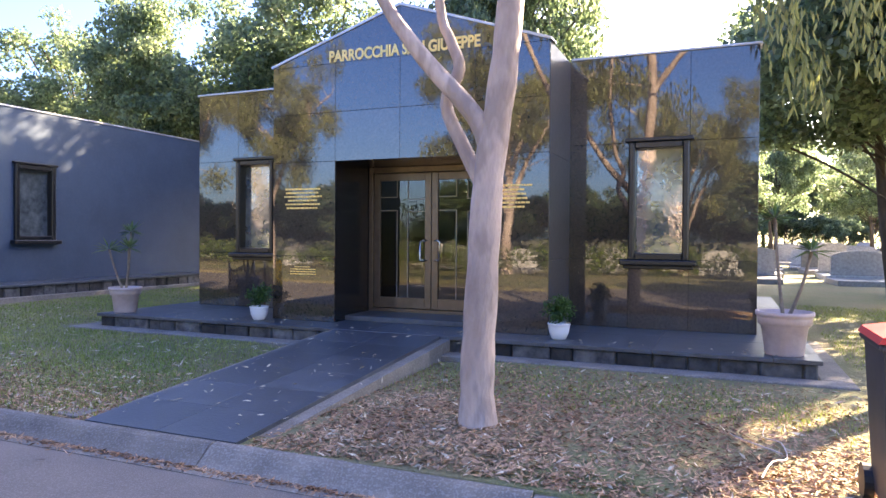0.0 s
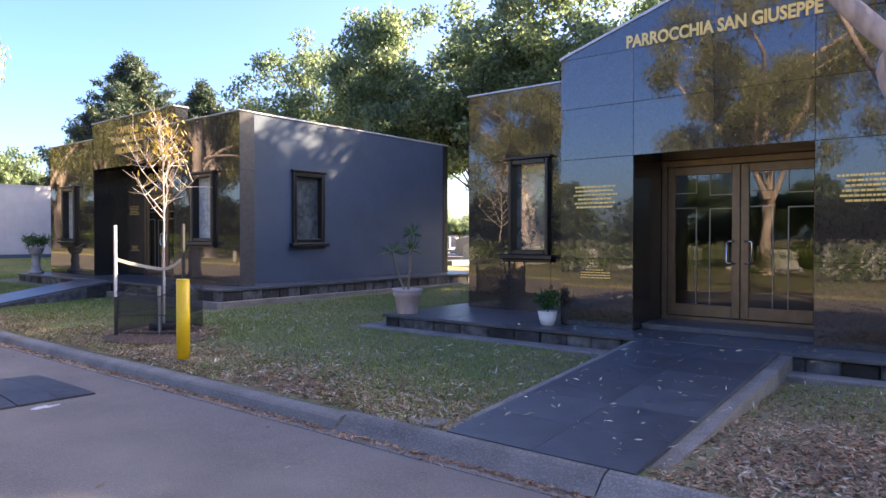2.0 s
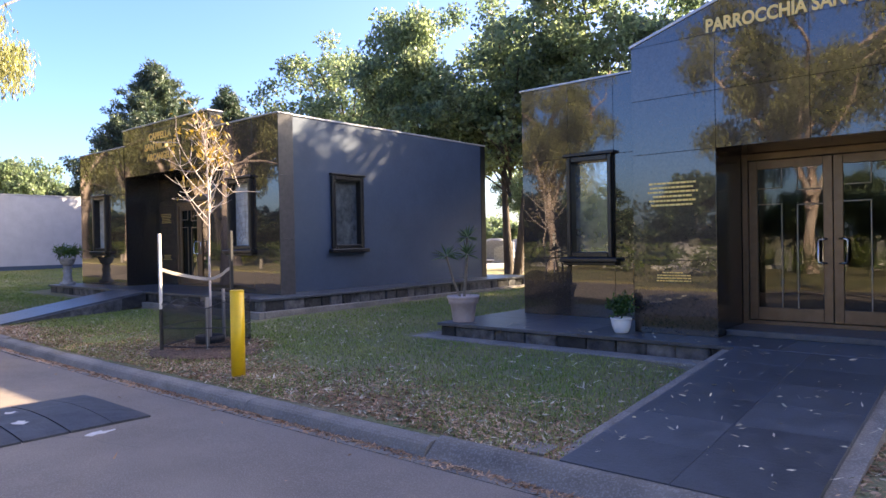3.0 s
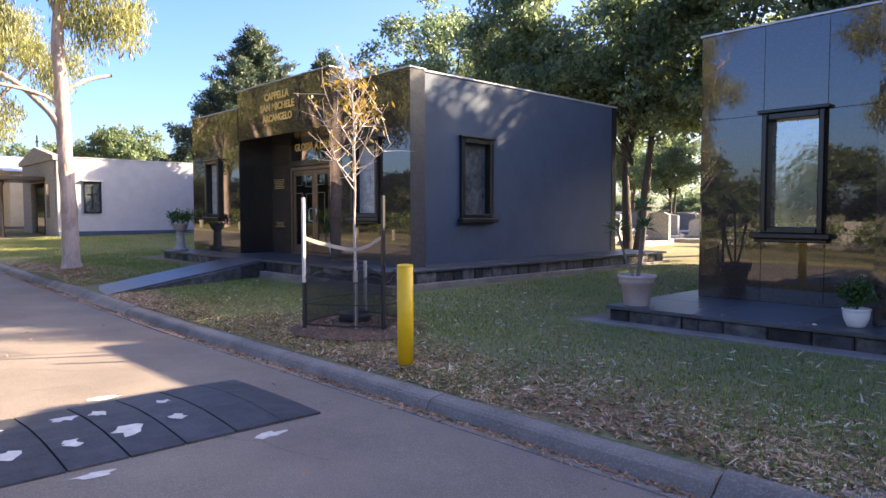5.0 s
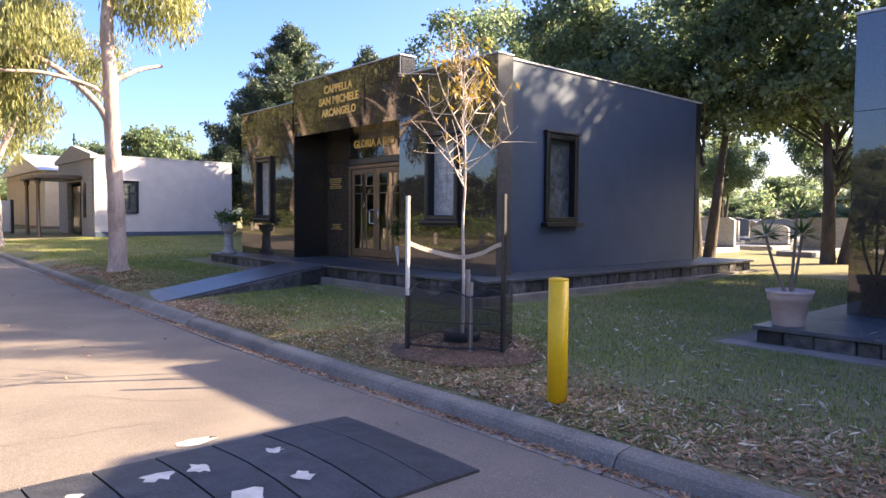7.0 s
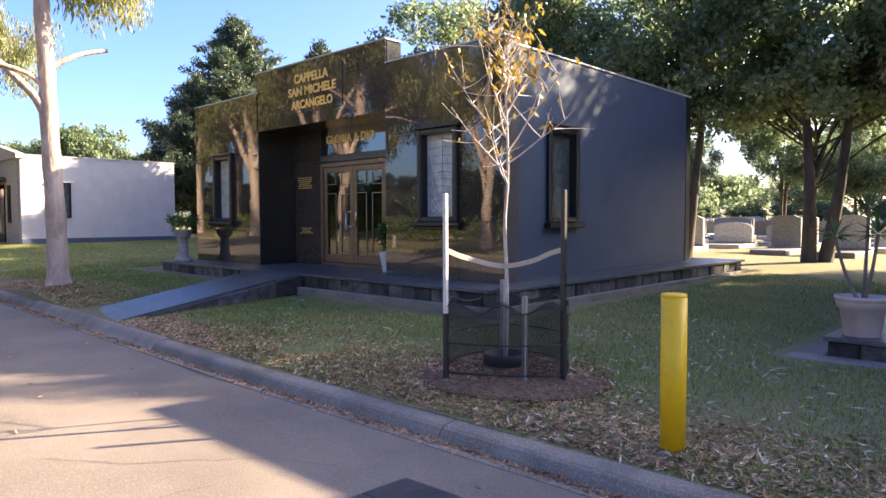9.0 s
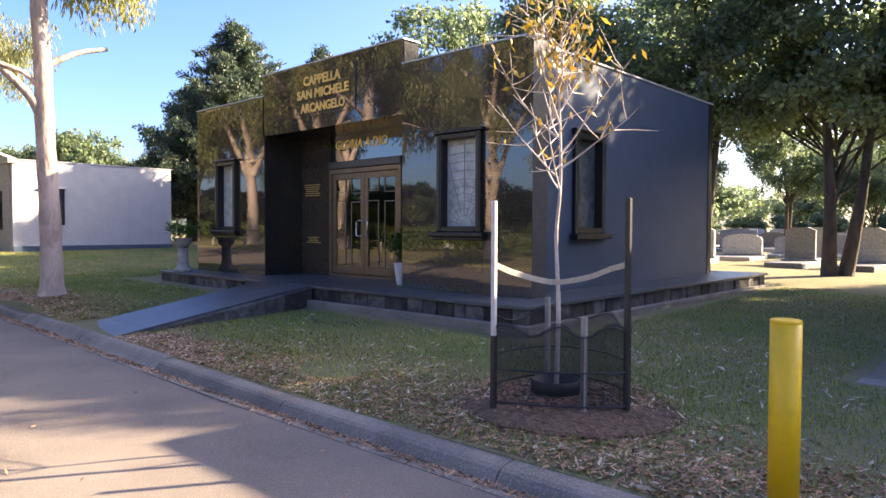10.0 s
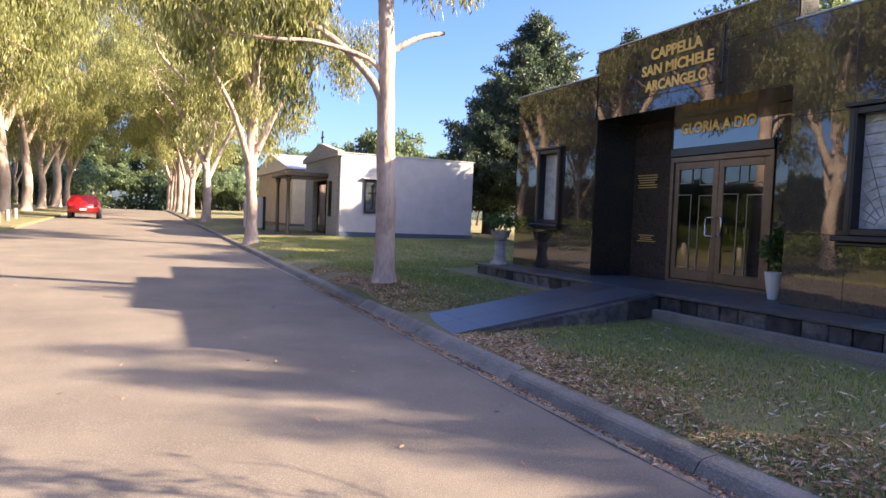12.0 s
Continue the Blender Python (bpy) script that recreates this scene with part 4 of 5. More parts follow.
gum_tree(12, g2, ([(0, 0, -0.05), (-0.03, 0, 0.6), (0.0, -0.03, 1.6), (0.0, -0.08, 2.8), (0.0, -0.1, 3.9), (0.0, -0.15, 5.2), (0.1, 0.0, 6.6), (-0.1, 0.2, 8.2)], 0.19, 0.10),
         [([(0.0, -0.08, 2.9), (0.0, -0.28, 3.36), (-0.05, -0.6, 3.72), (-0.1, -0.93, 4.02), (-0.1, -1.5, 4.3), (-0.15, -2.13, 4.5), (-0.4, -3.2, 5.0)], 0.085, 0.03),
          ([(0.0, -0.1, 3.45), (0.0, -0.4, 3.78), (0.0, -1.3, 3.95), (0.0, -2.0, 3.9), (-0.1, -2.8, 3.95), (-0.2, -3.6, 4.3)], 0.05, 0.02),
          ([(0.0, -0.05, 3.95), (0.0, 0.45, 4.26), (0.0, 0.95, 4.42)], 0.06, 0.035),
          ([(0.0, -0.1, 5.4), (-0.1, -0.3, 6.0), (-0.3, -0.8, 6.8), (-0.4, -1.6, 7.7)], 0.06, 0.02),
          ([(0.05, 0.05, 5.6), (0.1, 0.4, 6.2), (0.2, 1.0, 6.9), (0.3, 1.7, 7.4)], 0.05, 0.02),
          ([(0.0, 0.1, 6.6), (0.4, 0.2, 7.2), (1.0, 0.3, 7.8), (1.9, 0.3, 8.2)], 0.05, 0.02)],
         0.8, "tall smooth-barked gum tree on the lawn beside the kerb", 9, 110, 0.17, (0.42, 0.42, 0.45),
         extra=sprays(5, ((0.1, 0.95, 5.55, 0.9, 0.95, 0.55, 26), (0.3, 0.2, 6.4, 1.2, 1.3, 0.6, 24), (-0.4, -1.5, 5.0, 0.8, 0.55, 0.7, 22),
                          (-0.6, -1.6, 3.9, 0.6, 0.4, 0.8, 14), (-0.4, -2.9, 5.2, 0.9, 0.9, 0.6, 22), (-0.3, -0.6, 6.9, 1.4, 1.4, 0.7, 26))))
# gum with hanging branches beside the first chapel
g3 = (3.4, 10.4, land(3.4, 10.4) - 0.03)
gum_tree(13, g3, ([(0, 0, -0.05), (0.05, 0, 1.5), (0.0, 0, 3.2), (0.1, 0.05, 5.0), (0.2, 0.1, 7.5)], 0.19, 0.07),
         [([(0, 0, 3.4), (-1.1, -0.6, 4.7), (-2.2, -1.1, 5.4), (-3.3, -1.6, 5.6)], 0.08, 0.03),
          ([(0.1, 0, 4.6), (-0.8, -0.9, 6.0), (-2.0, -1.6, 6.6), (-3.0, -2.0, 6.4)], 0.07, 0.02),
          ([(0.1, 0, 5.0), (0.9, 0.6, 6.3), (1.8, 1.0, 7.0)], 0.07, 0.02)],
         0.5, "gum tree with long hanging branches beside the chapel", 8, 80, 0.20,
         extra=[(-3.35 + 0.17 * k, -1.6 + 0.1 * (k % 3), 5.0 - 0.42 * (k % 5)) for k in range(9)] + [(-2.2 + 0.2 * k, -1.5, 5.2 - 0.12 * (k % 3)) for k in range(5)], crown_r=(0.34, 0.34, 0.5))
# avenue gums: three grown shapes, repeated down both sides
AVENUE = []
for s in range(3):
    rng = random.Random(40 + s)
    lm = []
    for k in range(7):
        a = k * 2.4 + s
        z = 1.6 + 0.45 * k
        o = 1.9 + 0.25 * k
        lm.append(([(0, 0, z), (0.3 * math.cos(a), 0.3 * math.sin(a), z + 0.7), (0.8 * math.cos(a), 0.8 * math.sin(a), z + 1.8), (o * 0.75 * math.cos(a), o * 0.75 * math.sin(a), z + 3.0), (o * math.cos(a + 0.3), o * math.sin(a + 0.3), z + 3.9)], 0.11, 0.03))
    AVENUE.append(gum_tree(50 + s, (0, 0, 0), ([(0, 0, -0.1), (0.05, 0, 1.2), (-0.1, 0.1, 2.6), (0.1, 0, 4.2), (0, 0.1, 6.2)], 0.19, 0.06), lm, 0.45,
                           "smooth pale gum tree of the avenue beside the road", 10, 190, 0.17, (0.5, 0.5, 0.55), group="avenue gum trees"))
spots = [(-34.0, 4.1), (-54, 4.4), (-65, 4.3), (-74, 4.5), (-82, 4.5), (-90, 4.5), (-98, 4.5), (-106, 4.6),
         # (-1.8, -11.0) is out of view, added so the granite reflects foliage instead of sky
         (7, -8.2), (-1.8, -11.0), (-8.6, -10.5), (-19.5, -9.0), (-26.5, -7.4), (-38, -6.8), (-45, -7.2), (-52, -7.0), (-60, -7.1), (-69, -7.0), (-79, -7.1), (-90, -7.0), (-103, -7.0), (8.5, 5.0)]
rng = random.Random(9)
for i, (px, py) in enumerate(spots):
    m = pose(px, py, land(px, py), 0, 0, rng.uniform(0, 360)) @ Matrix.Scale((rng.uniform(1.35, 1.55) if px < -43 else rng.uniform(1.08, 1.25) if px < -20 else 0.8), 4)
    if i < 3:
        AVENUE[i].matrix_basis = m
    else:
        copy_thing(AVENUE[i % 3], m)

# dense dark trees behind the chapels; the one at (12.5, 15.5) is out of view, added for its shade
BACK = [dark_tree(21 + s, (0, 0, 0), 10.0, 3.4, "dense dark green tree behind the chapels", 2, 0.16, 240, 170, group="trees behind the chapels") for s in range(3)]
spots = [(-8.4, 20.8, 1.0), (-12.6, 20.2, 1.08), (-16.2, 19.8, 1.06), (-20.4, 20.2, 0.92), (-25.0, 20.0, 0.96), (-26.6, 23.2, 0.74), (-5.0, 23.0, 0.74), (-1.2, 30.0, 0.72), (3.6, 15.4, 1.0), (17.0, 28.0, 1.0), (6.5, 27.0, 0.9), (-5.9, 19.4, 0.0), (12.5, 15.5, 1.15), (3.8, 19.0, 1.0), (-1.6, 38.0, 0.66), (2.4, 42.0, 0.7), (6.8, 40.0, 0.72), (-23.5, 36.0, 0.62), (-19.0, 38.5, 0.7), (-14.8, 37.0, 0.6), (-27.5, 38.5, 0.68), (-10.5, 40.0, 0.7)]
for i, (px, py, k) in enumerate(spots):
    m = pose(px, py, land(px, py), 0, 0, 70 * i) @ (Matrix.Diagonal((0.68, 0.68, 1.16, 1)) if not k else Matrix.Scale(k, 4) if i else Matrix.Diagonal((0.98, 0.98, 1.24, 1)))
    if i < 3:
        BACK[i].matrix_basis = m
    else:
        copy_thing(BACK[i % 3], m)
conifer(31, (-39.6, 18.8, land(-39.6, 18.8)), 11.2, 5.4, "tall dark conifer with tiered branches", 220, 56)
conifer(32, (-42.8, 18.0, land(-42.8, 18.0)), 8.4, 3.6, "dark bushy conifer behind the pale chapel", 120, 52, 3)
# added behind the second chapel to throw a cone of shade on the pale wall
conifer(34, (-32.3, 18.7, land(-32.3, 18.7)), 8.6, 3.5, "dark pointed conifer added out of sight to shade the pale chapel wall", 150, 60)
FAR = dark_tree(33, (-60, 26, 1.0), 7.0, 3.6, "round green tree beyond the buildings", 2, 0.26, 120, 110, group="far trees")
rng = random.Random(4)
for k in range(26):
    px, py = -95 + k * 7 + rng.uniform(-2, 2), 64 + rng.uniform(-7, 7)
    copy_thing(FAR, pose(px, py, 0.4, 0, 0, rng.uniform(0, 360)) @ Matrix.Scale(rng.uniform(1.3, 1.8) if px > -20 else rng.uniform(0.6, 0.9), 4))
for k in range(14):
    copy_thing(FAR, pose(-130 + k * 11, -30 + rng.uniform(-5, 5), 0.4, 0, 0, rng.uniform(0, 360)) @ Matrix.Scale(rng.uniform(0.7, 1.0), 4))

for k in range(22):
    copy_thing(FAR, pose(-112 + rng.uniform(-4, 4), -46 + 4 * k if abs(-46 + 4 * k) > 6 else 9, rise(-112), 0, 0, 40 * k) @ Matrix.Scale(rng.uniform(0.75, 1.0), 4))
    copy_thing(FAR, pose(-110 + 4.2 * k, -15.5 + rng.uniform(-1, 1), rise(-110 + 4.2 * k), 0, 0, 40 * k) @ Matrix.Scale(rng.uniform(0.55, 0.75), 4))
for k in range(34):
    copy_thing(FAR, pose(-80 + 3.5 * k, 57 + rng.uniform(-2, 2), 0.2, 0, 0, 40 * k) @ Matrix.Scale(rng.uniform(0.55, 0.9) if k > 18 else rng.uniform(0.4, 0.55), 4))
for px, py, k in ((-128, -9, 1.9), (-132, 2, 2.0), (-121, -3.5, 1.0), (-122, 1.5, 0.95), (-121, 5.5, 1.05), (-130, 12, 1.9), (-125, 24, 1.8), (-138, -20, 2.0)):
    copy_thing(FAR, pose(px, py, rise(px), 0, 0, px * 7) @ Matrix.Scale(k, 4))
for px, py, k in ((-66.0, 21.6, 1.05), (-70.0, 17.6, 0.9)):
    copy_thing(FAR, pose(px, py, rise(px), 0, 0, px * 11) @ Matrix.Diagonal((k, k, k * 1.3, 1)))
for k in range(30):
    copy_thing(FAR, pose(-75 + k * 3.4, -19 + rng.uniform(-2, 2), 0.2, 0, 0, rng.uniform(0, 360)) @ Matrix.Scale(rng.uniform(0.42, 0.62), 4))
for k in range(7):
    copy_thing(AVENUE[k % 3], pose(-48 - k * 8.3, -12.5 + rng.uniform(-1, 1), rise(-48 - k * 8.3) + 0.15, 0, 0, rng.uniform(0, 360)) @ Matrix.Scale(rng.uniform(1.05, 1.25), 4))

# ---- things on the lawn ----
bx, by = -9.27, 4.24
bollard = thing("bollard", (bx, by, land(bx, by) - 0.05), "bright yellow painted steel bollard beside the kerb", "bollard")
part("post", lathe([(0.078, land(bx, by) - 0.05), (0.078, 1.118)], (bx, by, 0), 28), YELLOW, bollard, "", True)
part("cap", lathe([(0.0785, 1.1182), (0.0785, 1.13), (0.074, 1.137), (0.062, 1.14)], (bx, by, 0), 28), YELLOW, bollard)


def shrub_pot(x, y, z, label, seed):
    t = thing("potted_plant", (x, y, z), label, "plant pot", "white pots by the door")
    part("pot", lathe([(0.075, 0.0), (0.088, 0.01), (0.118, 0.08), (0.13, 0.15), (0.13, 0.175), (0.138, 0.18), (0.138, 0.198), (0.122, 0.198), (0.115, 0.17)], (x, y, z)), WHITEPOT, t, "round white glazed pot", True)
    part("soil", lathe([(0.05, 0.155), (0.114, 0.172), (0.01, 0.18)], (x, y, z)), POTSOIL, t)
    nr = np.random.default_rng(seed)
    cs = [(x + 0.13 * math.cos(a * 1.7) * (a % 3) / 2, y + 0.13 * math.sin(a * 1.7) * (a % 3) / 2, z + 0.28 + 0.04 * (a % 5)) for a in range(14)]
    part_leaves("foliage", leaf_cloud(nr, cs, 60, (0.09, 0.09, 0.09), 0.055, 0.012, 0.0), POTLEAF, t)
    return t


shrub_pot(-6.48, 8.12, FL1, "small green shrub in a round white pot", 61)
shrub_pot(-2.02, 8.10, FL1, "small green shrub in a round white pot", 62)


def yucca_pot(x, y, z, stems, label, scale=1.0):
    t = thing("potted_yucca", (x, y, z), label, "plant pot", "large pots on the terrace")
    k = scale
    part("pot", lathe([(0.16 * k, 0.0), (0.165 * k, 0.01), (0.20 * k, 0.27 * k), (0.225 * k, 0.28 * k), (0.235 * k, 0.34 * k), (0.24 * k, 0.36 * k), (0.25 * k, 0.365 * k), (0.25 * k, 0.40 * k), (0.225 * k, 0.40 * k), (0.21 * k, 0.34 * k)], (x, y, z)), TERRACOTTA, t, "pale pink ribbed planter", True)
    part("soil", lathe([(0.1 * k, 0.33 * k), (0.215 * k, 0.355 * k), (0.01, 0.36 * k)], (x, y, z)), POTSOIL, t)
    for i, (dx, dy, h) in enumerate(stems):
        bm = bmesh.new()
        foot = Vector((x + dx * 0.12, y + dy * 0.12, z + 0.33 * k))
        top = Vector((x + dx, y + dy, z + h))
        tube(bm, smooth_line([foot, foot.lerp(top, 0.45) + Vector((dx * 0.1, 0, 0)), top]), [0.021, 0.02, 0.019, 0.018, 0.017, 0.016, 0.016, 0.016, 0.018], 8)
        part("stem", bm, STEM, t, "", True)
        rng = np.random.default_rng(70 + i)
        n = 34
        a, e = rng.uniform(0, math.tau, n), rng.uniform(-0.25, 1.25, n)
        d = np.stack([np.cos(a) * np.cos(e), np.sin(a) * np.cos(e), np.sin(e)], 1)
        p = np.array(top) + d * 0.02
        s = np.cross(d, np.array([0, 0, 1.0]))
        s /= np.maximum(1e-5, np.linalg.norm(s, axis=1))[:, None]
        ln = rng.uniform(0.16, 0.26, n)[:, None]
        part_leaves("leaf_head", np.stack([p, p + d * ln * 0.4 + s * 0.016, p + d * ln + np.array([0, 0, -0.03]), p + d * ln * 0.4 - s * 0.016], 1), YUCCA, t)
    return t


yucca_pot(-9.02, 8.02, FL1, ((-0.24, -0.1, 1.0), (0.02, 0.1, 1.28), (0.13, -0.05, 1.02)), "tall yucca in a pale pink planter on the terrace corner")
yucca_pot(0.42, 8.05, FL1, ((-0.1, 0.1, 1.45), (0.24, -0.05, 1.1)), "bare-stemmed yucca in a large pale pink planter on the terrace corner", 1.15)

# slim pot by the second door
t = thing("potted_plant", (-16.45, 8.32, FL2), "leafy plant in a tall tapered white pot by the door", "plant pot")
part("pot", lathe([(0.07, 0), (0.075, 0.01), (0.13, 0.36), (0.135, 0.37), (0.12, 0.37), (0.11, 0.33)], (-16.45, 8.32, FL2)), WHITEPOT, t, "", True)
part_leaves("foliage", leaf_cloud(np.random.default_rng(81), [(-16.45 + 0.1 * math.cos(k), 8.32 + 0.1 * math.sin(k), FL2 + 0.5 + 0.05 * k) for k in range(9)], 60, (0.14, 0.14, 0.14), 0.09, 0.02, 0.2), POTLEAF, t)

# stone urn at the far corner of the second terrace
ux, uy = -22.4, 7.42
t = thing("stone_urn", (ux, uy, FL2), "weathered stone pedestal urn with an arching plant", "urn")
part("pedestal", lathe([(0.2, 0), (0.2, 0.06), (0.13, 0.1), (0.1, 0.28), (0.12, 0.38), (0.09, 0.45), (0.13, 0.5)], (ux, uy, FL2), 18), STONEURN, t, "", True)
part("bowl", lathe([(0.08, 0.5), (0.17, 0.58), (0.2, 0.68), (0.23, 0.72), (0.2, 0.73), (0.17, 0.68)], (ux, uy, FL2), 20), STONEURN, t, "", True)
part_leaves("foliage", leaf_cloud(np.random.default_rng(82), [(ux + 0.22 * math.cos(k * 1.9), uy + 0.22 * math.sin(k * 1.9), FL2 + 0.88 + 0.05 * (k % 3)) for k in range(9)], 50, (0.2, 0.2, 0.14), 0.17, 0.014, 0.25), POTLEAF, t)

# young tree in a netting guard
tx, ty = -11.23, 5.06
tz = land(tx, ty)
young = thing("young_tree", (tx, ty, tz), "slender young tree with sparse yellow autumn leaves", "tree")
rng = random.Random(77)
bm = bmesh.new()
trunk = smooth_line([(tx, ty, tz - 0.05), (tx + 0.02, ty, tz + 0.7), (tx - 0.02, ty + 0.02, tz + 1.3), (tx + 0.03, ty, tz + 1.75), (tx + 0.01, ty, tz + 2.4), (tx - 0.03, ty, tz + 2.85)], 6)
tube(bm, trunk, [0.021 - 0.015 * i / (len(trunk) - 1) for i in range(len(trunk))], 8)
part("trunk", bm, TWIG, young, "pale slender trunk", True)
bm = bmesh.new()
tips = []
for k in range(17):
    s = trunk[17 + k * (len(trunk) - 18) // 16]
    a = rng.uniform(0, math.tau)
    tp, tr = limb(rng, s, (math.cos(a), math.sin(a), rng.uniform(0.6, 1.1) if k < 8 else 1.4), rng.uniform(0.7, 1.0) if k < 8 else rng.uniform(0.3, 0.55), 0.009, 0.0025, 0.25, 6, 0.12)
    tube(bm, tp, tr, 5)
    tips.append(tp[-1])
    for j in range(6):
        q, qr = limb(rng, tp[rng.randint(2, 5)], (rng.uniform(-1, 1), rng.uniform(-1, 1), rng.uniform(0.0, 1.2)), rng.uniform(0.2, 0.45), 0.005, 0.002, 0.4, 4, 0.05)
        tube(bm, q, qr, 4)
        tips += [q[-1], q[2]]
part("branchwork", bm, TWIG, young, "", True)["kind"] = "stuff"
part_leaves("leaves", leaf_cloud(np.random.default_rng(78), [p for p in tips if p.z > tz + 2.5 or rng.random() < 0.3], 2, (0.06, 0.06, 0.06), 0.09, 0.016, 0.5), AUTUMN, young, "sparse yellow and orange leaves")

guard = thing("tree_guard", (tx, ty, tz), "black netting guard on stakes with a jute tie", "tree guard")
stakes = ((-11.37, 4.42, 1.60, WHITESTAKE), (-10.57, 5.00, 1.62, BLACKPLASTIC), (-11.62, 5.52, 0.78, STAKE), (-10.79, 4.76, 0.74, STAKE))
ring = [(-11.37, 4.42), (-11.05, 4.55), (-10.79, 4.73), (-10.57, 5.00), (-10.74, 5.32), (-11.08, 5.60), (-11.60, 5.56), (-11.74, 4.98)]
for sx, sy, h, m in stakes:
    if m is WHITESTAKE:
        part("stake", box(sx - 0.02, sx + 0.02, sy - 0.02, sy + 0.02, tz - 0.1, tz + 0.55, 0.004), BLACKPLASTIC, guard, "stake wrapped in black net")
        part("stake", box(sx - 0.018, sx + 0.018, sy - 0.018, sy + 0.018, tz + 0.552, tz + h - 0.03, 0.004), m, guard, "pale timber stake")
    else:
        part("stake", box(sx - 0.02, sx + 0.02, sy - 0.02, sy + 0.02, tz - 0.1, tz + h - 0.03, 0.004), m, guard)
loop = smooth_line([Vector((a, b, 0)) for a, b in ring + ring[:1]], 6)
bm = bmesh.new()
for z0, z1 in ((0.03, 0.30), (0.30, 0.62)):
    lo = [bm.verts.new((p.x, p.y, tz + z0)) for p in loop]
    hi = [bm.verts.new((p.x, p.y, tz + z1 + (0.05 * math.sin(i * 0.9) if z1 > 0.5 else 0))) for i, p in enumerate(loop)]
    for i in range(len(loop) - 1):
        bm.faces.new((lo[i], lo[i + 1], hi[i + 1], hi[i]))
part("netting", bm, NETTING, guard, "see-through black mesh")
for z in (0.05, 0.30, 0.60):
    bm = bmesh.new()
    tube(bm, [Vector((p.x, p.y, tz + z + (0.04 * math.sin(i * 0.9) if z > 0.5 else 0))) for i, p in enumerate(loop)], [0.007] * len(loop), 5)
    part("wire_hoop", bm, BLACKPLASTIC, guard)
bm = bmesh.new()
tie = smooth_line([(-11.37, 4.40, tz + 1.10), (-11.33, 4.62, tz + 1.02), (tx - 0.02, ty - 0.035, tz + 0.93), (-10.95, 5.05, tz + 0.98), (-10.72, 5.02, tz + 1.06), (-10.57, 5.00, tz + 1.10)], 5)
for a, b in zip(tie, tie[1:]):
    v = [bm.verts.new(Vector(p) + Vector((0, dy, dz))) for p in (a, b) for dy, dz in ((0, -0.022), (0.008, -0.022), (0.008, 0.022), (0, 0.022))]
    for q in ((0, 1, 5, 4), (1, 2, 6, 5), (2, 3, 7, 6), (3, 0, 4, 7)):
        bm.faces.new([v[i] for i in q])
part("tie", bm, WEBBING, guard, "slack jute webbing tie")
part("watering_ring", lathe([(0.20, 0.0), (0.20, 0.10), (0.185, 0.10), (0.18, 0.02), (0.05, 0.02)], (tx, ty, tz + 0.04), 24), BLACKPLASTIC, guard, "", True)
bm = bmesh.new()
bmesh.ops.create_icosphere(bm, subdivisions=4, radius=1.0, matrix=Matrix.Translation((tx + 0.12, ty - 0.02, tz - 0.04)) @ Matrix.Diagonal((0.92, 0.86, 0.065, 1)))
for v in bm.verts:
    v.co += Vector((0.06, 0.06, 0.02)) * noise.noise(v.co * 6)
solo("mulch", bm, MULCH, "low mound of brown bark mulch round the young tree", "mulch", "", "stuff", True)

# wheelie bin at the kerb
bx, by = 0.80, 4.2
bz = land(bx, by)
b = thing("wheelie_bin", (bx, by, bz), "dark wheeled rubbish bin with a bright red lid", "bin")
bm = box(bx - 0.24, bx + 0.24, by - 0.27, by + 0.27, bz + 0.06, bz + 0.92, 0.02)
for v in bm.verts:
    if v.co.z < bz + 0.5:
        v.co.x = bx + (v.co.x - bx) * 0.82
        v.co.y = by + (v.co.y - by) * 0.8
part("body", bm, GREYPLASTIC, b)
part("rim", box(bx - 0.26, bx + 0.26, by - 0.29, by + 0.29, bz + 0.90, bz + 0.94, 0.012), GREYPLASTIC, b)
part("lid", prism([(bx - 0.27, bz + 0.942), (bx + 0.27, bz + 0.942), (bx + 0.25, bz + 0.975), (bx + 0.1, bz + 1.0), (bx - 0.1, bz + 1.0), (bx - 0.25, bz + 0.975)], by - 0.30, by + 0.28), REDPLASTIC, b, "red plastic lid")
bm = bmesh.new()
tube(bm, [(bx - 0.22, by + 0.32, bz + 0.9), (bx + 0.22, by + 0.32, bz + 0.9)], [0.016] * 2, 8)
part("handle", bm, GREYPLASTIC, b)
for sx in (-0.22, 0.22):
    bm = bmesh.new()
    tube(bm, [(bx + sx - 0.025, by + 0.24, bz + 0.10), (bx + sx + 0.025, by + 0.24, bz + 0.10)], [0.10] * 2, 18)
    part("wheel", bm, BLACKPLASTIC, b)

# rubber speed hump across the road
hump = thing("speed_hump", (-9.7, 0.8, 0.02), "worn black rubber speed hump laid across the road", "speed hump")


def hump_rise(u):
    """Height of the hump across its width: a steep lip, a ramp and a flat crown."""
    e = min(u, 1 - u)
    return 0.012 + 0.04 * min(1.0, e / 0.36) ** 0.85


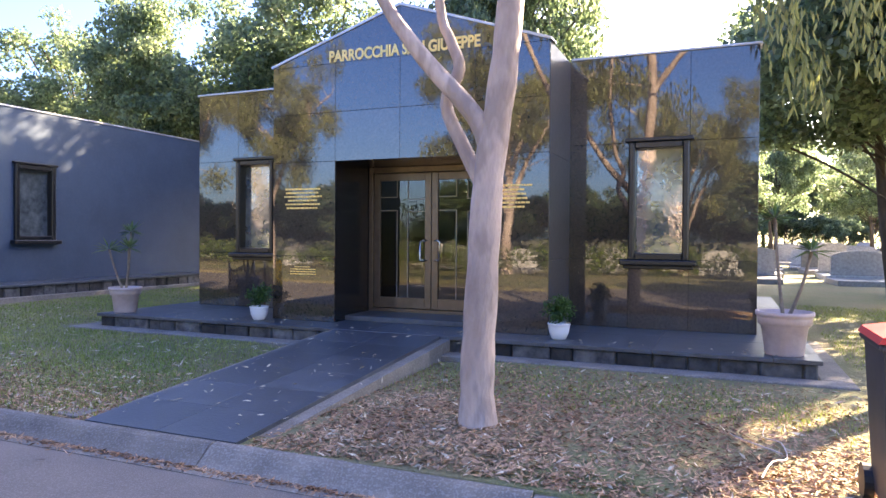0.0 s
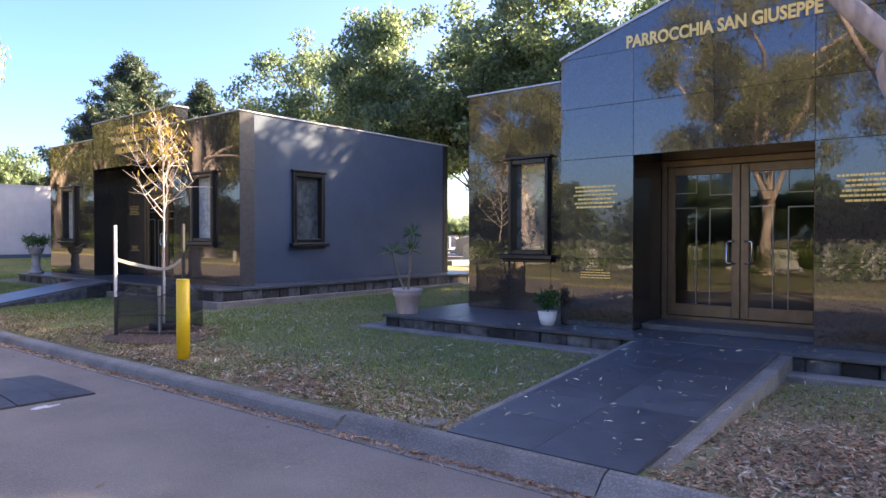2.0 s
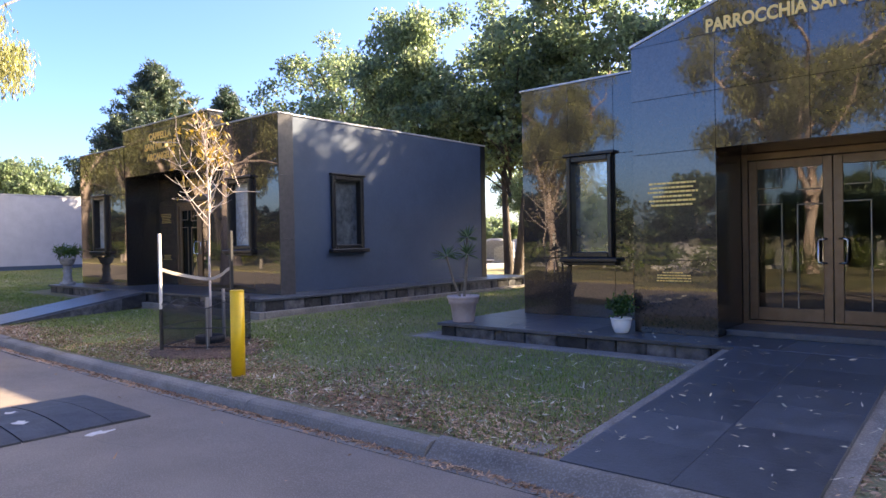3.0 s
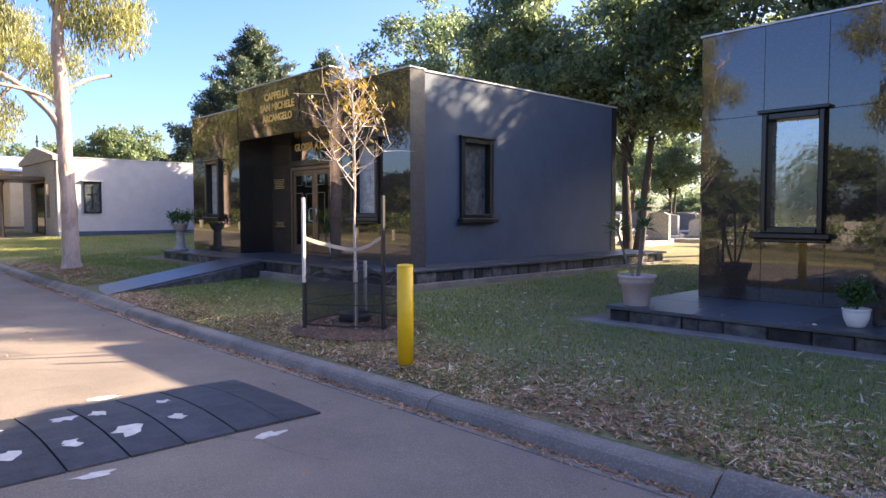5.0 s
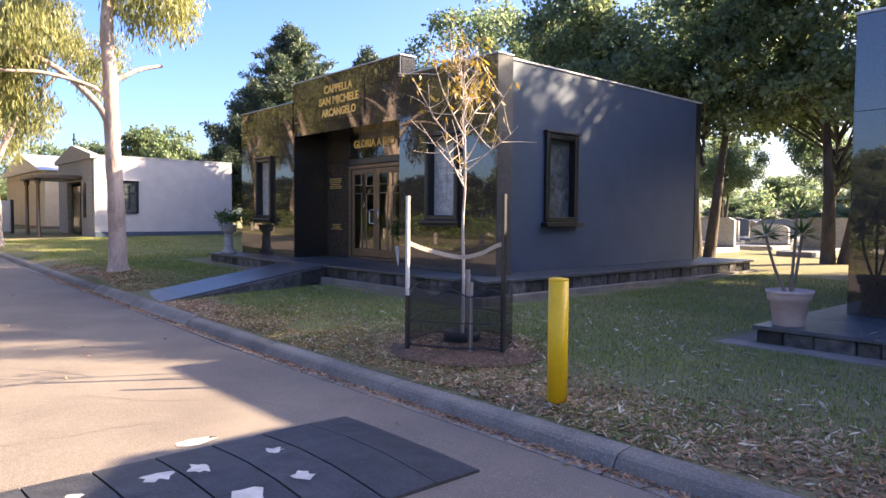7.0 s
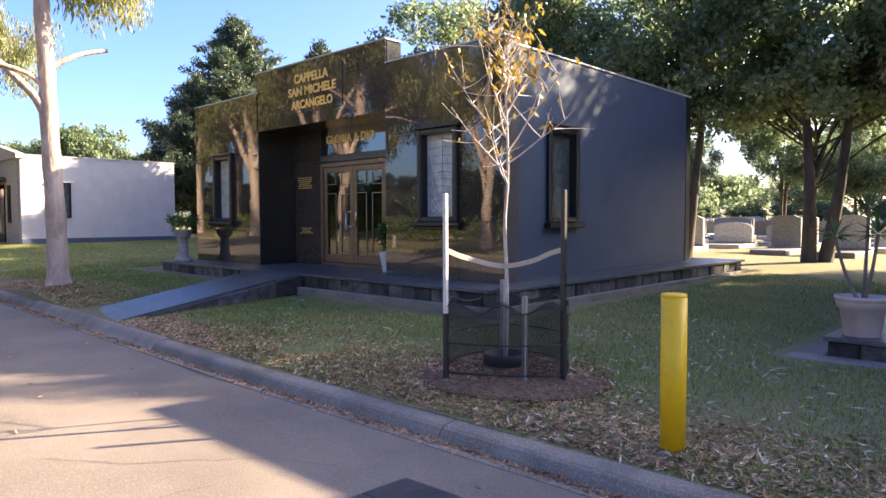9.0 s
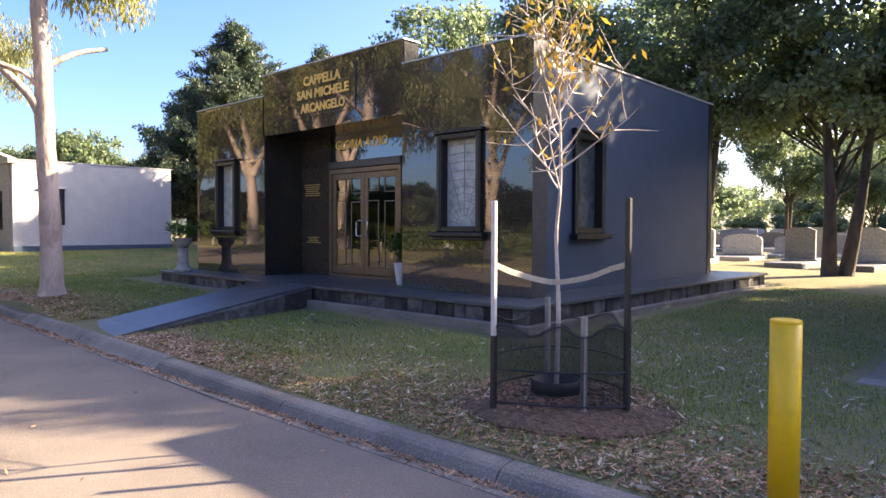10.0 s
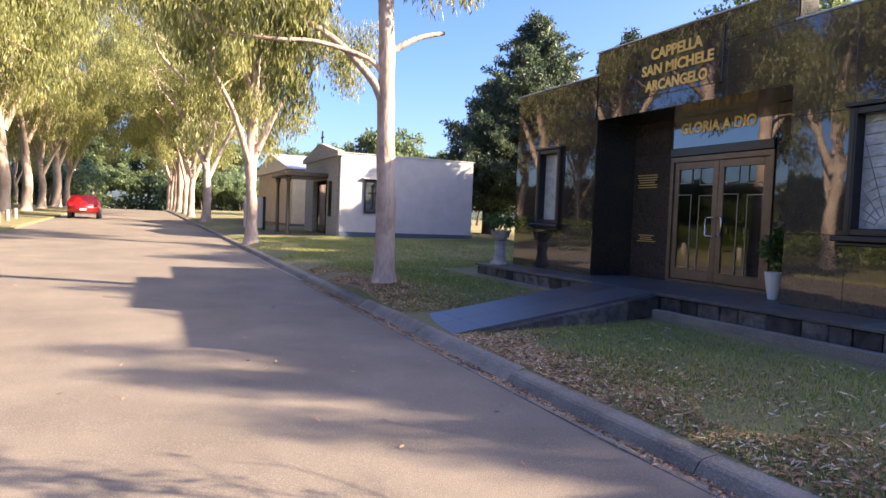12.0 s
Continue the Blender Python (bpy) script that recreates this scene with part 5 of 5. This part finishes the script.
for k in range(13):
    y1 = 2.685 - 0.375 * k
    y0 = y1 - 0.36
    bm = bmesh.new()
    rings = []
    for i in range(9):
        u = i / 8
        xx = -10.42 + 1.5 * u
        zz = 0.02 + hump_rise(u)
        rings.append([bm.verts.new((xx, yy, z)) for yy, z in ((y0, 0.0), (y0, zz), (y1, zz), (y1, 0.0))])
    for r, q in zip(rings, rings[1:]):
        for j in range(4):
            bm.faces.new((r[j], r[(j + 1) % 4], q[(j + 1) % 4], q[j]))
    bm.faces.new(rings[0])
    bm.faces.new(rings[-1][::-1])
    bmesh.ops.recalc_face_normals(bm, faces=bm.faces)
    seg = part("segment", bm, RUBBER, hump)
    if 0 < k < 12:
        rng = random.Random(200 + k)
        for s, u in ((0.11 * rng.uniform(0.6, 1.2), 0.70), (0.10 * rng.uniform(0.4, 1.2), 0.28)):
            bm = bmesh.new()
            cx, cy = -10.42 + 1.5 * u + rng.uniform(-0.08, 0.08), (y0 + y1) / 2 + rng.uniform(-0.08, 0.08)
            ps = [(cx + s * (0.45 + rng.random()) * math.cos(a), cy + 0.9 * s * (0.45 + rng.random()) * math.sin(a)) for a in np.linspace(0, math.tau, 14)[:-1]]
            lo = []
            for p, q in ps:
                v = max(0.02, min(0.98, (p + 10.42) / 1.5))
                lo.append(bm.verts.new((p, min(y1 - 0.01, max(y0 + 0.01, q)), 0.0225 + hump_rise(v))))
            v = (cx + 10.42) / 1.5
            c = bm.verts.new((cx, cy, 0.0235 + hump_rise(v)))
            for i in range(len(lo)):
                bm.faces.new((lo[i], lo[(i + 1) % len(lo)], c))
            part("paint_patch", bm, WORNPAINT, seg)
bm = bmesh.new()
rings = []
for i in range(9):
    u = i / 8
    xx = -10.42 + 1.5 * u
    zz = 0.02 + hump_rise(u)
    rings.append([bm.verts.new((xx, yy, z)) for yy, z in ((2.692, 0.0), (2.692, zz), (3.04, 0.024 + 0.008 * min(1, 4 * min(u, 1 - u))), (3.05, 0.0))])
for r, q in zip(rings, rings[1:]):
    for j in range(4):
        bm.faces.new((r[j], r[(j + 1) % 4], q[(j + 1) % 4], q[j]))
bm.faces.new(rings[0])
bm.faces.new(rings[-1][::-1])
bmesh.ops.recalc_face_normals(bm, faces=bm.faces)
part("end_cap", bm, RUBBER, hump)

# cracks in the asphalt
for k, (cx, cy, length, way) in enumerate(((-10.9, 2.9, 2.2, 215), (-11.2, 2.2, 1.6, 250), (-8.0, 2.5, 1.8, 205))):
    rng = random.Random(300 + k)
    bm = bmesh.new()
    p, a = Vector((cx, cy, 0)), radians(way)
    side = []
    for i in range(int(length / 0.08)):
        w = rng.uniform(0.0012, 0.0035)
        z = rise(p.x) + 0.0245 - 0.0015 * p.y * p.y
        q = Vector((-math.sin(a), math.cos(a), 0)) * w
        side.append((bm.verts.new((p.x + q.x, p.y + q.y, z)), bm.verts.new((p.x - q.x, p.y - q.y, z))))
        a = radians(way) + rng.uniform(-0.5, 0.5)
        p = p + Vector((math.cos(a), math.sin(a), 0)) * 0.08
    for (a0, b0), (a1, b1) in zip(side, side[1:]):
        bm.faces.new((a0, b0, b1, a1))
    solo("road_crack", bm, RUBBER, "thin dark crack in the asphalt", "crack", "cracks in the road", "structure")

# scraps of worn paint beside the hump
for k, (cx, cy, s) in enumerate(((-8.72, 2.45, 0.085), (-8.75, 1.3, 0.08), (-10.6, 1.9, 0.10))):
    rng = random.Random(400 + k)
    bm = bmesh.new()
    ring = [bm.verts.new((cx + 0.6 * s * (0.5 + rng.random()) * math.cos(a), cy + 1.5 * s * (0.5 + rng.random()) * math.sin(a), 0.0245 - 0.0015 * cy * cy)) for a in np.linspace(0, math.tau, 15)[:-1]]
    bm.faces.new(ring)
    bmesh.ops.triangulate(bm, faces=bm.faces)
    solo("paint_scrap", bm, WORNPAINT, "scrap of worn white road paint on the asphalt", "road paint", "scraps of road paint", "structure")

# fallen stick in the leaf litter
stick = thing("fallen_stick", (0.15, 5.0, land(0.15, 5.0)), "bleached fallen stick lying in the leaf litter", "stick")
for pts, r in (([(0.05, 4.5), (0.12, 4.75), (0.22, 4.95), (0.2, 5.2), (0.1, 5.4), (0.12, 5.6)], 0.007), ([(0.2, 5.05), (-0.05, 5.2), (-0.12, 5.4)], 0.005)):
    bm = bmesh.new()
    ps = smooth_line([(a, b, land(a, b) + 0.02 + 0.03 * (i % 2)) for i, (a, b) in enumerate(pts)], 3)
    tube(bm, ps, [r * (1 - 0.6 * i / len(ps)) for i in range(len(ps))], 6)
    part("branch", bm, TWIG, stick, "", True)

# drain cover beside the first path
solo("drain_cover", box(-5.45, -5.12, 4.0, 4.24, land(-5.3, 4.1) - 0.03, land(-5.3, 4.1) + 0.012, 0.006), CONCRETE, "small square concrete drain cover set in the lawn", "drain cover")

# ---- cemetery beyond ----


def grave(w, h, kind_round):
    g = thing("gravestone", (0, 0, 0), "granite headstone with a kerbed grave plot", "gravestone", "gravestones")
    part("plinth", box(-w * 0.6, w * 0.6, -0.2, 0.2, -0.15, 0.22, 0.02), HEADSTONE, g)
    if kind_round:
        pts = [(-w / 2, 0.22), (w / 2, 0.22)] + [(w / 2 * math.cos(a), h * 0.8 + h * 0.2 * math.sin(a)) for a in np.linspace(0, math.pi, 9)]
    else:
        pts = [(-w / 2, 0.22), (w / 2, 0.22), (w / 2, h * 0.92), (w * 0.25, h), (-w * 0.25, h), (-w / 2, h * 0.92)]
    part("headstone", prism(pts, -0.07, 0.07), HEADSTONE, g)
    part("plot", box(-w * 0.6, w * 0.6, -2.0, -0.21, -0.15, 0.16, 0.02), HEADSTONE, g)
    return g


PROTO = [grave(1.5, 1.0, True), grave(0.9, 1.25, False), grave(1.8, 1.1, False), grave(0.75, 0.9, True)]
rng = random.Random(12)
first = [True] * 4
for row in range(9):
    for k in range(26):
        px, py = -46 + k * 2.6 + rng.uniform(-0.4, 0.4), 24.5 + row * 3.6 + rng.uniform(-0.3, 0.3)
        if rng.random() < 0.12:
            continue
        i = rng.randrange(4)
        m = pose(px, py, land(px, py), 0, 0, rng.uniform(-3, 3))
        if first[i]:
            PROTO[i].matrix_basis, first[i] = m, False
        else:
            copy_thing(PROTO[i], m)

for k in range(22):
    copy_thing(PROTO[k % 4], pose(-34 + k * 2.1, -13.5 - 2.6 * (k % 2), land(0, -14), 0, 0, 180 + rng.uniform(-4, 4)))

# ---- down the road ----
CX, CY = -59.5, -2.5
car = thing("car", (CX, CY, rise(CX)), "small bright red hatchback parked beside the road", "car")
cz = rise(CX) + 0.01
bm = bmesh.new()
prof = [(-2.0, 0.35), (2.0, 0.35), (2.02, 0.75), (1.9, 0.95), (1.75, 1.42), (0.2, 1.48), (-0.75, 0.98), (-1.9, 0.82), (-2.02, 0.6)]
a = [bm.verts.new((CX + px, CY - 0.85, cz + pz)) for px, pz in prof]
c = [bm.verts.new((CX + px, CY + 0.85, cz + pz)) for px, pz in prof]
bm.faces.new(a)
bm.faces.new(c[::-1])
for i in range(9):
    bm.faces.new((a[i], c[i], c[(i + 1) % 9], a[(i + 1) % 9]))
for v in bm.verts:
    if v.co.z > cz + 1.2:
        v.co.y = CY + (v.co.y - CY) * 0.78
bmesh.ops.recalc_face_normals(bm, faces=bm.faces)
bmesh.ops.bevel(bm, geom=bm.edges[:], offset=0.06, segments=2, affect="EDGES")
part("body", bm, CARPAINT, car, "", True)
bm = box(CX + 1.755, CX + 1.845, CY - 0.6, CY + 0.6, cz + 0.98, cz + 1.36)
for v in bm.verts:
    v.co.x += -0.14 if v.co.z > cz + 1.2 else 0.04
part("rear_window", bm, CARGLASS, car)
for yy in (CY - 0.7, CY + 0.7):
    part("tail_light", box(CX + 1.94, CX + 2.03, yy - 0.1, yy + 0.1, cz + 0.72, cz + 0.9, 0.02), TAILLIGHT, car)
part("number_plate", box(CX + 2.0, CX + 2.04, CY - 0.18, CY + 0.18, cz + 0.5, cz + 0.62), WHITECAR, car)
for wx in (CX - 1.3, CX + 1.25):
    for yy in (CY - 0.8, CY + 0.8):
        bm = bmesh.new()
        tube(bm, [(wx, yy - 0.1, cz + 0.3), (wx, yy + 0.1, cz + 0.3)], [0.3, 0.3], 20)
        part("wheel", bm, RUBBER, car)
for k in range(9):
    px, py = -27 - k * 3.2, -5.2 - 0.1 * (k % 3)
    z = land(px, py)
    solo("stump_post", lathe([(0.10, z - 0.1), (0.10, z + 0.5), (0.09, z + 0.54), (0.05, z + 0.55)], (px, py, 0), 12), STAKE, "short grey timber post beside the road", "post", "roadside timber posts")
shrubs = thing("shrubbery", (-60, -21, 0.2), "loose belt of low green shrubs in the distance", "shrubs", "", "stuff")
nr = np.random.default_rng(15)
m1, m2, m3 = 420, 520, 520
cs = np.concatenate([np.stack([nr.uniform(-118, -108, m1), nr.uniform(-60, 60, m1), nr.uniform(1.6, 5.5, m1)], 1),
                     np.stack([nr.uniform(-110, 25, m2), nr.uniform(-23, -20, m2), nr.uniform(0.4, 3.6, m2)], 1),
                     np.stack([nr.uniform(-90, 45, m3), nr.uniform(58, 61, m3), nr.uniform(0.5, 4.2, m3)], 1)])
cs = cs[(abs(cs[:, 1]) > 4.5)]
part_leaves("foliage", leaf_cloud(nr, cs, 40, (1.0, 1.0, 0.8), 0.36, 0.10, 0.0), BROADLEAF, shrubs)
cs = np.stack([nr.uniform(-122, -110, 1500), nr.uniform(-48, 40, 1500), 1.2 + 6.0 * nr.random(1500) ** 1.5], 1)
part_leaves("foliage", leaf_cloud(nr, cs[(abs(cs[:, 1] + 0.3) > 3.6) | (cs[:, 0] < -119)], 36, (1.3, 1.3, 0.9), 0.6, 0.2, 0.0), BROADLEAF, shrubs)
hedge = thing("hedge", (-40, -8.5, land(-40, -8.5)), "loose yellow-green hedge beside the road", "hedge", "", "stuff")
nr = np.random.default_rng(5)
cs = np.stack([nr.uniform(-75, 12, 700), nr.uniform(-11.0, -8.6, 700), nr.uniform(0.3, 1.1, 700)], 1)
cs[:, 2] += np.array([rise(v) for v in cs[:, 0]]) + 0.15
part_leaves("foliage", leaf_cloud(nr, cs, 45, (0.55, 0.5, 0.4), 0.16, 0.04, 0.0), HEDGE, hedge)
board = thing("sign_cabinet", (-43.2, 5.6, land(-43.2, 5.6)), "upright pale notice cabinet on the verge", "notice board")
bz = land(-43.2, 5.6)
part("case", box(-43.35, -43.05, 5.15, 6.0, bz + 0.1, bz + 1.55, 0.02), WHITESTAKE, board)
part("edge", box(-43.4, -43.0, 6.0, 6.12, bz, bz + 1.6, 0.02), BLACKPLASTIC, board)

# ---- grass and fallen leaves ----


def bare(x, y):
    """Whether paving, a building or the road covers the place."""
    return (y < KERB + 0.36 or (-9.7 < x < 1.15 and y > 7.35) or (-23.9 < x < -12.6 and y > 6.75) or -5.0 < x < -3.37 or -19.0 < x < -17.4)


nr = np.random.default_rng(6)
N = 540000
gx, gy = np.where(nr.random(N) < 0.85, nr.uniform(-26, 3, N), nr.uniform(-36.8, -26, N)), 3.8 + 12 * nr.random(N) ** 1.6
keep = []
for i in range(N):
    x, y = gx[i], gy[i]
    if bare(x, y):
        continue
    d = 0.75 + 1.2 * noise.noise((x * 0.45, y * 0.45, 3.0)) + 0.75 * min(1.4, y - 4.9) - (1.3 if x > -3.4 else 0)
    if nr.random() < d:
        keep.append((x, y, land(x, y)))
keep = np.array(keep)
n = len(keep)
ang, lean = nr.uniform(0, math.tau, n), nr.uniform(0.2, 1.0, n)
d = np.stack([np.cos(ang) * lean, np.sin(ang) * lean, np.ones(n)], 1)
s = np.stack([-np.sin(ang), np.cos(ang), np.zeros(n)], 1) * 0.0035
h = nr.uniform(0.02, 0.05, n)[:, None]
quads(np.stack([keep - s, keep + s, keep + d * h * 0.6 + s * 0.8, keep + d * h], 1), GRASS, "grass")
tagged(bpy.data.objects["grass"], "short green lawn grass, thin near the kerb", "grass", "", "stuff")


def litter(name, n, pick, seed, size, label, material=LITTER, height=None):
    nr = np.random.default_rng(seed)
    pts = []
    while len(pts) < n:
        x, y = pick(nr)
        if height:
            pts.append((x, y, height(x, y) + 0.004))
            continue
        pts.append((x, y, (land(x, y) if y > KERB + 0.36 and not bare(x, y) else (rise(x) + max(0.004, 0.021 - 0.0015 * y * y) if y < KERB + 0.13 else land(x, max(y, KERB + 0.5)) + 0.02)) + 0.006))
    p = np.array(pts)
    near = ((p[:, 0] - tx - 0.12) / 0.92) ** 2 + ((p[:, 1] - ty + 0.02) / 0.86) ** 2
    p[:, 2] += 0.03 * np.sqrt(np.clip(1 - near, 0, 1))
    a = nr.uniform(0, math.tau, n)
    tilt = nr.normal(0, 0.28, n)
    d = np.stack([np.cos(a), np.sin(a), tilt], 1)
    s = np.stack([-np.sin(a), np.cos(a), nr.normal(0, 0.25, n)], 1)
    ln = size * nr.uniform(0.5, 1.4, n)[:, None]
    w = ln * nr.uniform(0.05, 0.12, n)[:, None]
    up = np.array([0, 0, 0.012])
    ob = quads(np.stack([p - d * ln * 0.5, p + s * w + up * nr.random((n, 1)), p + d * ln * 0.5 + up * nr.random((n, 1)), p - s * w], 1), material, name)
    return tagged(ob, label, "leaf litter", "", "stuff")


def pick_verge(nr):
    while True:
        x, y = nr.uniform(-25, 4), KERB + 0.36 + abs(nr.normal(0, 0.66))
        if not bare(x, y) and noise.noise((x * 0.7, y * 0.7, 9)) > -0.5 + 0.4 * (y - KERB - 0.36):
            return x, y


def pick_tree(nr):
    while True:
        x, y = nr.normal(-1.2, 1.9), 5.2 + nr.normal(0, 1.1)
        if not bare(x, y):
            return x, y


def pick_lawn(nr):
    while True:
        x, y = nr.uniform(-26, 3), nr.uniform(3.85, 9)
        if not bare(x, y):
            return x, y


litter("leaf_litter", 42000, pick_verge, 31, 0.06, "dry brown gum leaves lying along the kerb")
litter("leaf_litter", 16000, pick_tree, 32, 0.058, "dry brown gum leaves lying round the tree")
litter("leaf_litter", 2000, pick_lawn, 33, 0.095, "scattered pale fallen leaves on the lawn", PALELITTER)
litter("leaf_litter", 4200, pick_verge, 36, 0.075, "bleached gum leaves among the brown ones", PALELITTER)
litter("leaf_litter", 330, lambda nr: (nr.uniform(-13, -5), nr.uniform(3.9, 7.2)), 37, 0.12, "large curled pale leaves on the lawn", PALELITTER)
litter("leaf_litter", 2600, lambda nr: (tx + 0.12 + nr.normal(0, 0.45), ty - 0.05 + nr.normal(0, 0.42)), 38, 0.06, "dry leaves and bark lying on the mulch")
litter("leaf_litter", 7500, lambda nr: (nr.uniform(-24, 4), KERB + 0.125 - abs(nr.normal(0, 0.055))), 34, 0.055, "dry leaves gathered in the gutter")
litter("leaf_litter", 260, lambda nr: (nr.uniform(-24, 4), nr.uniform(-3.5, KERB)), 35, 0.075, "stray dry leaves on the asphalt")
litter("leaf_litter", 120, lambda nr: (nr.choice((-4.95, -3.42)) + nr.normal(0, 0.3) if nr.random() < 0.45 else nr.uniform(-4.9, -3.5), nr.uniform(4.0, 7.6)), 39, 0.07,
       "a few dry leaves on the paved ramp", PALELITTER, lambda x, y: 0.138 + (FL1 - 0.142) * (y - 3.932) / 3.788)
litter("leaf_litter", 90, lambda nr: (nr.uniform(-9.2, 0.6), nr.uniform(7.8, 8.25)), 40, 0.06, "a few dry leaves on the terrace", PALELITTER, lambda x, y: FL1)
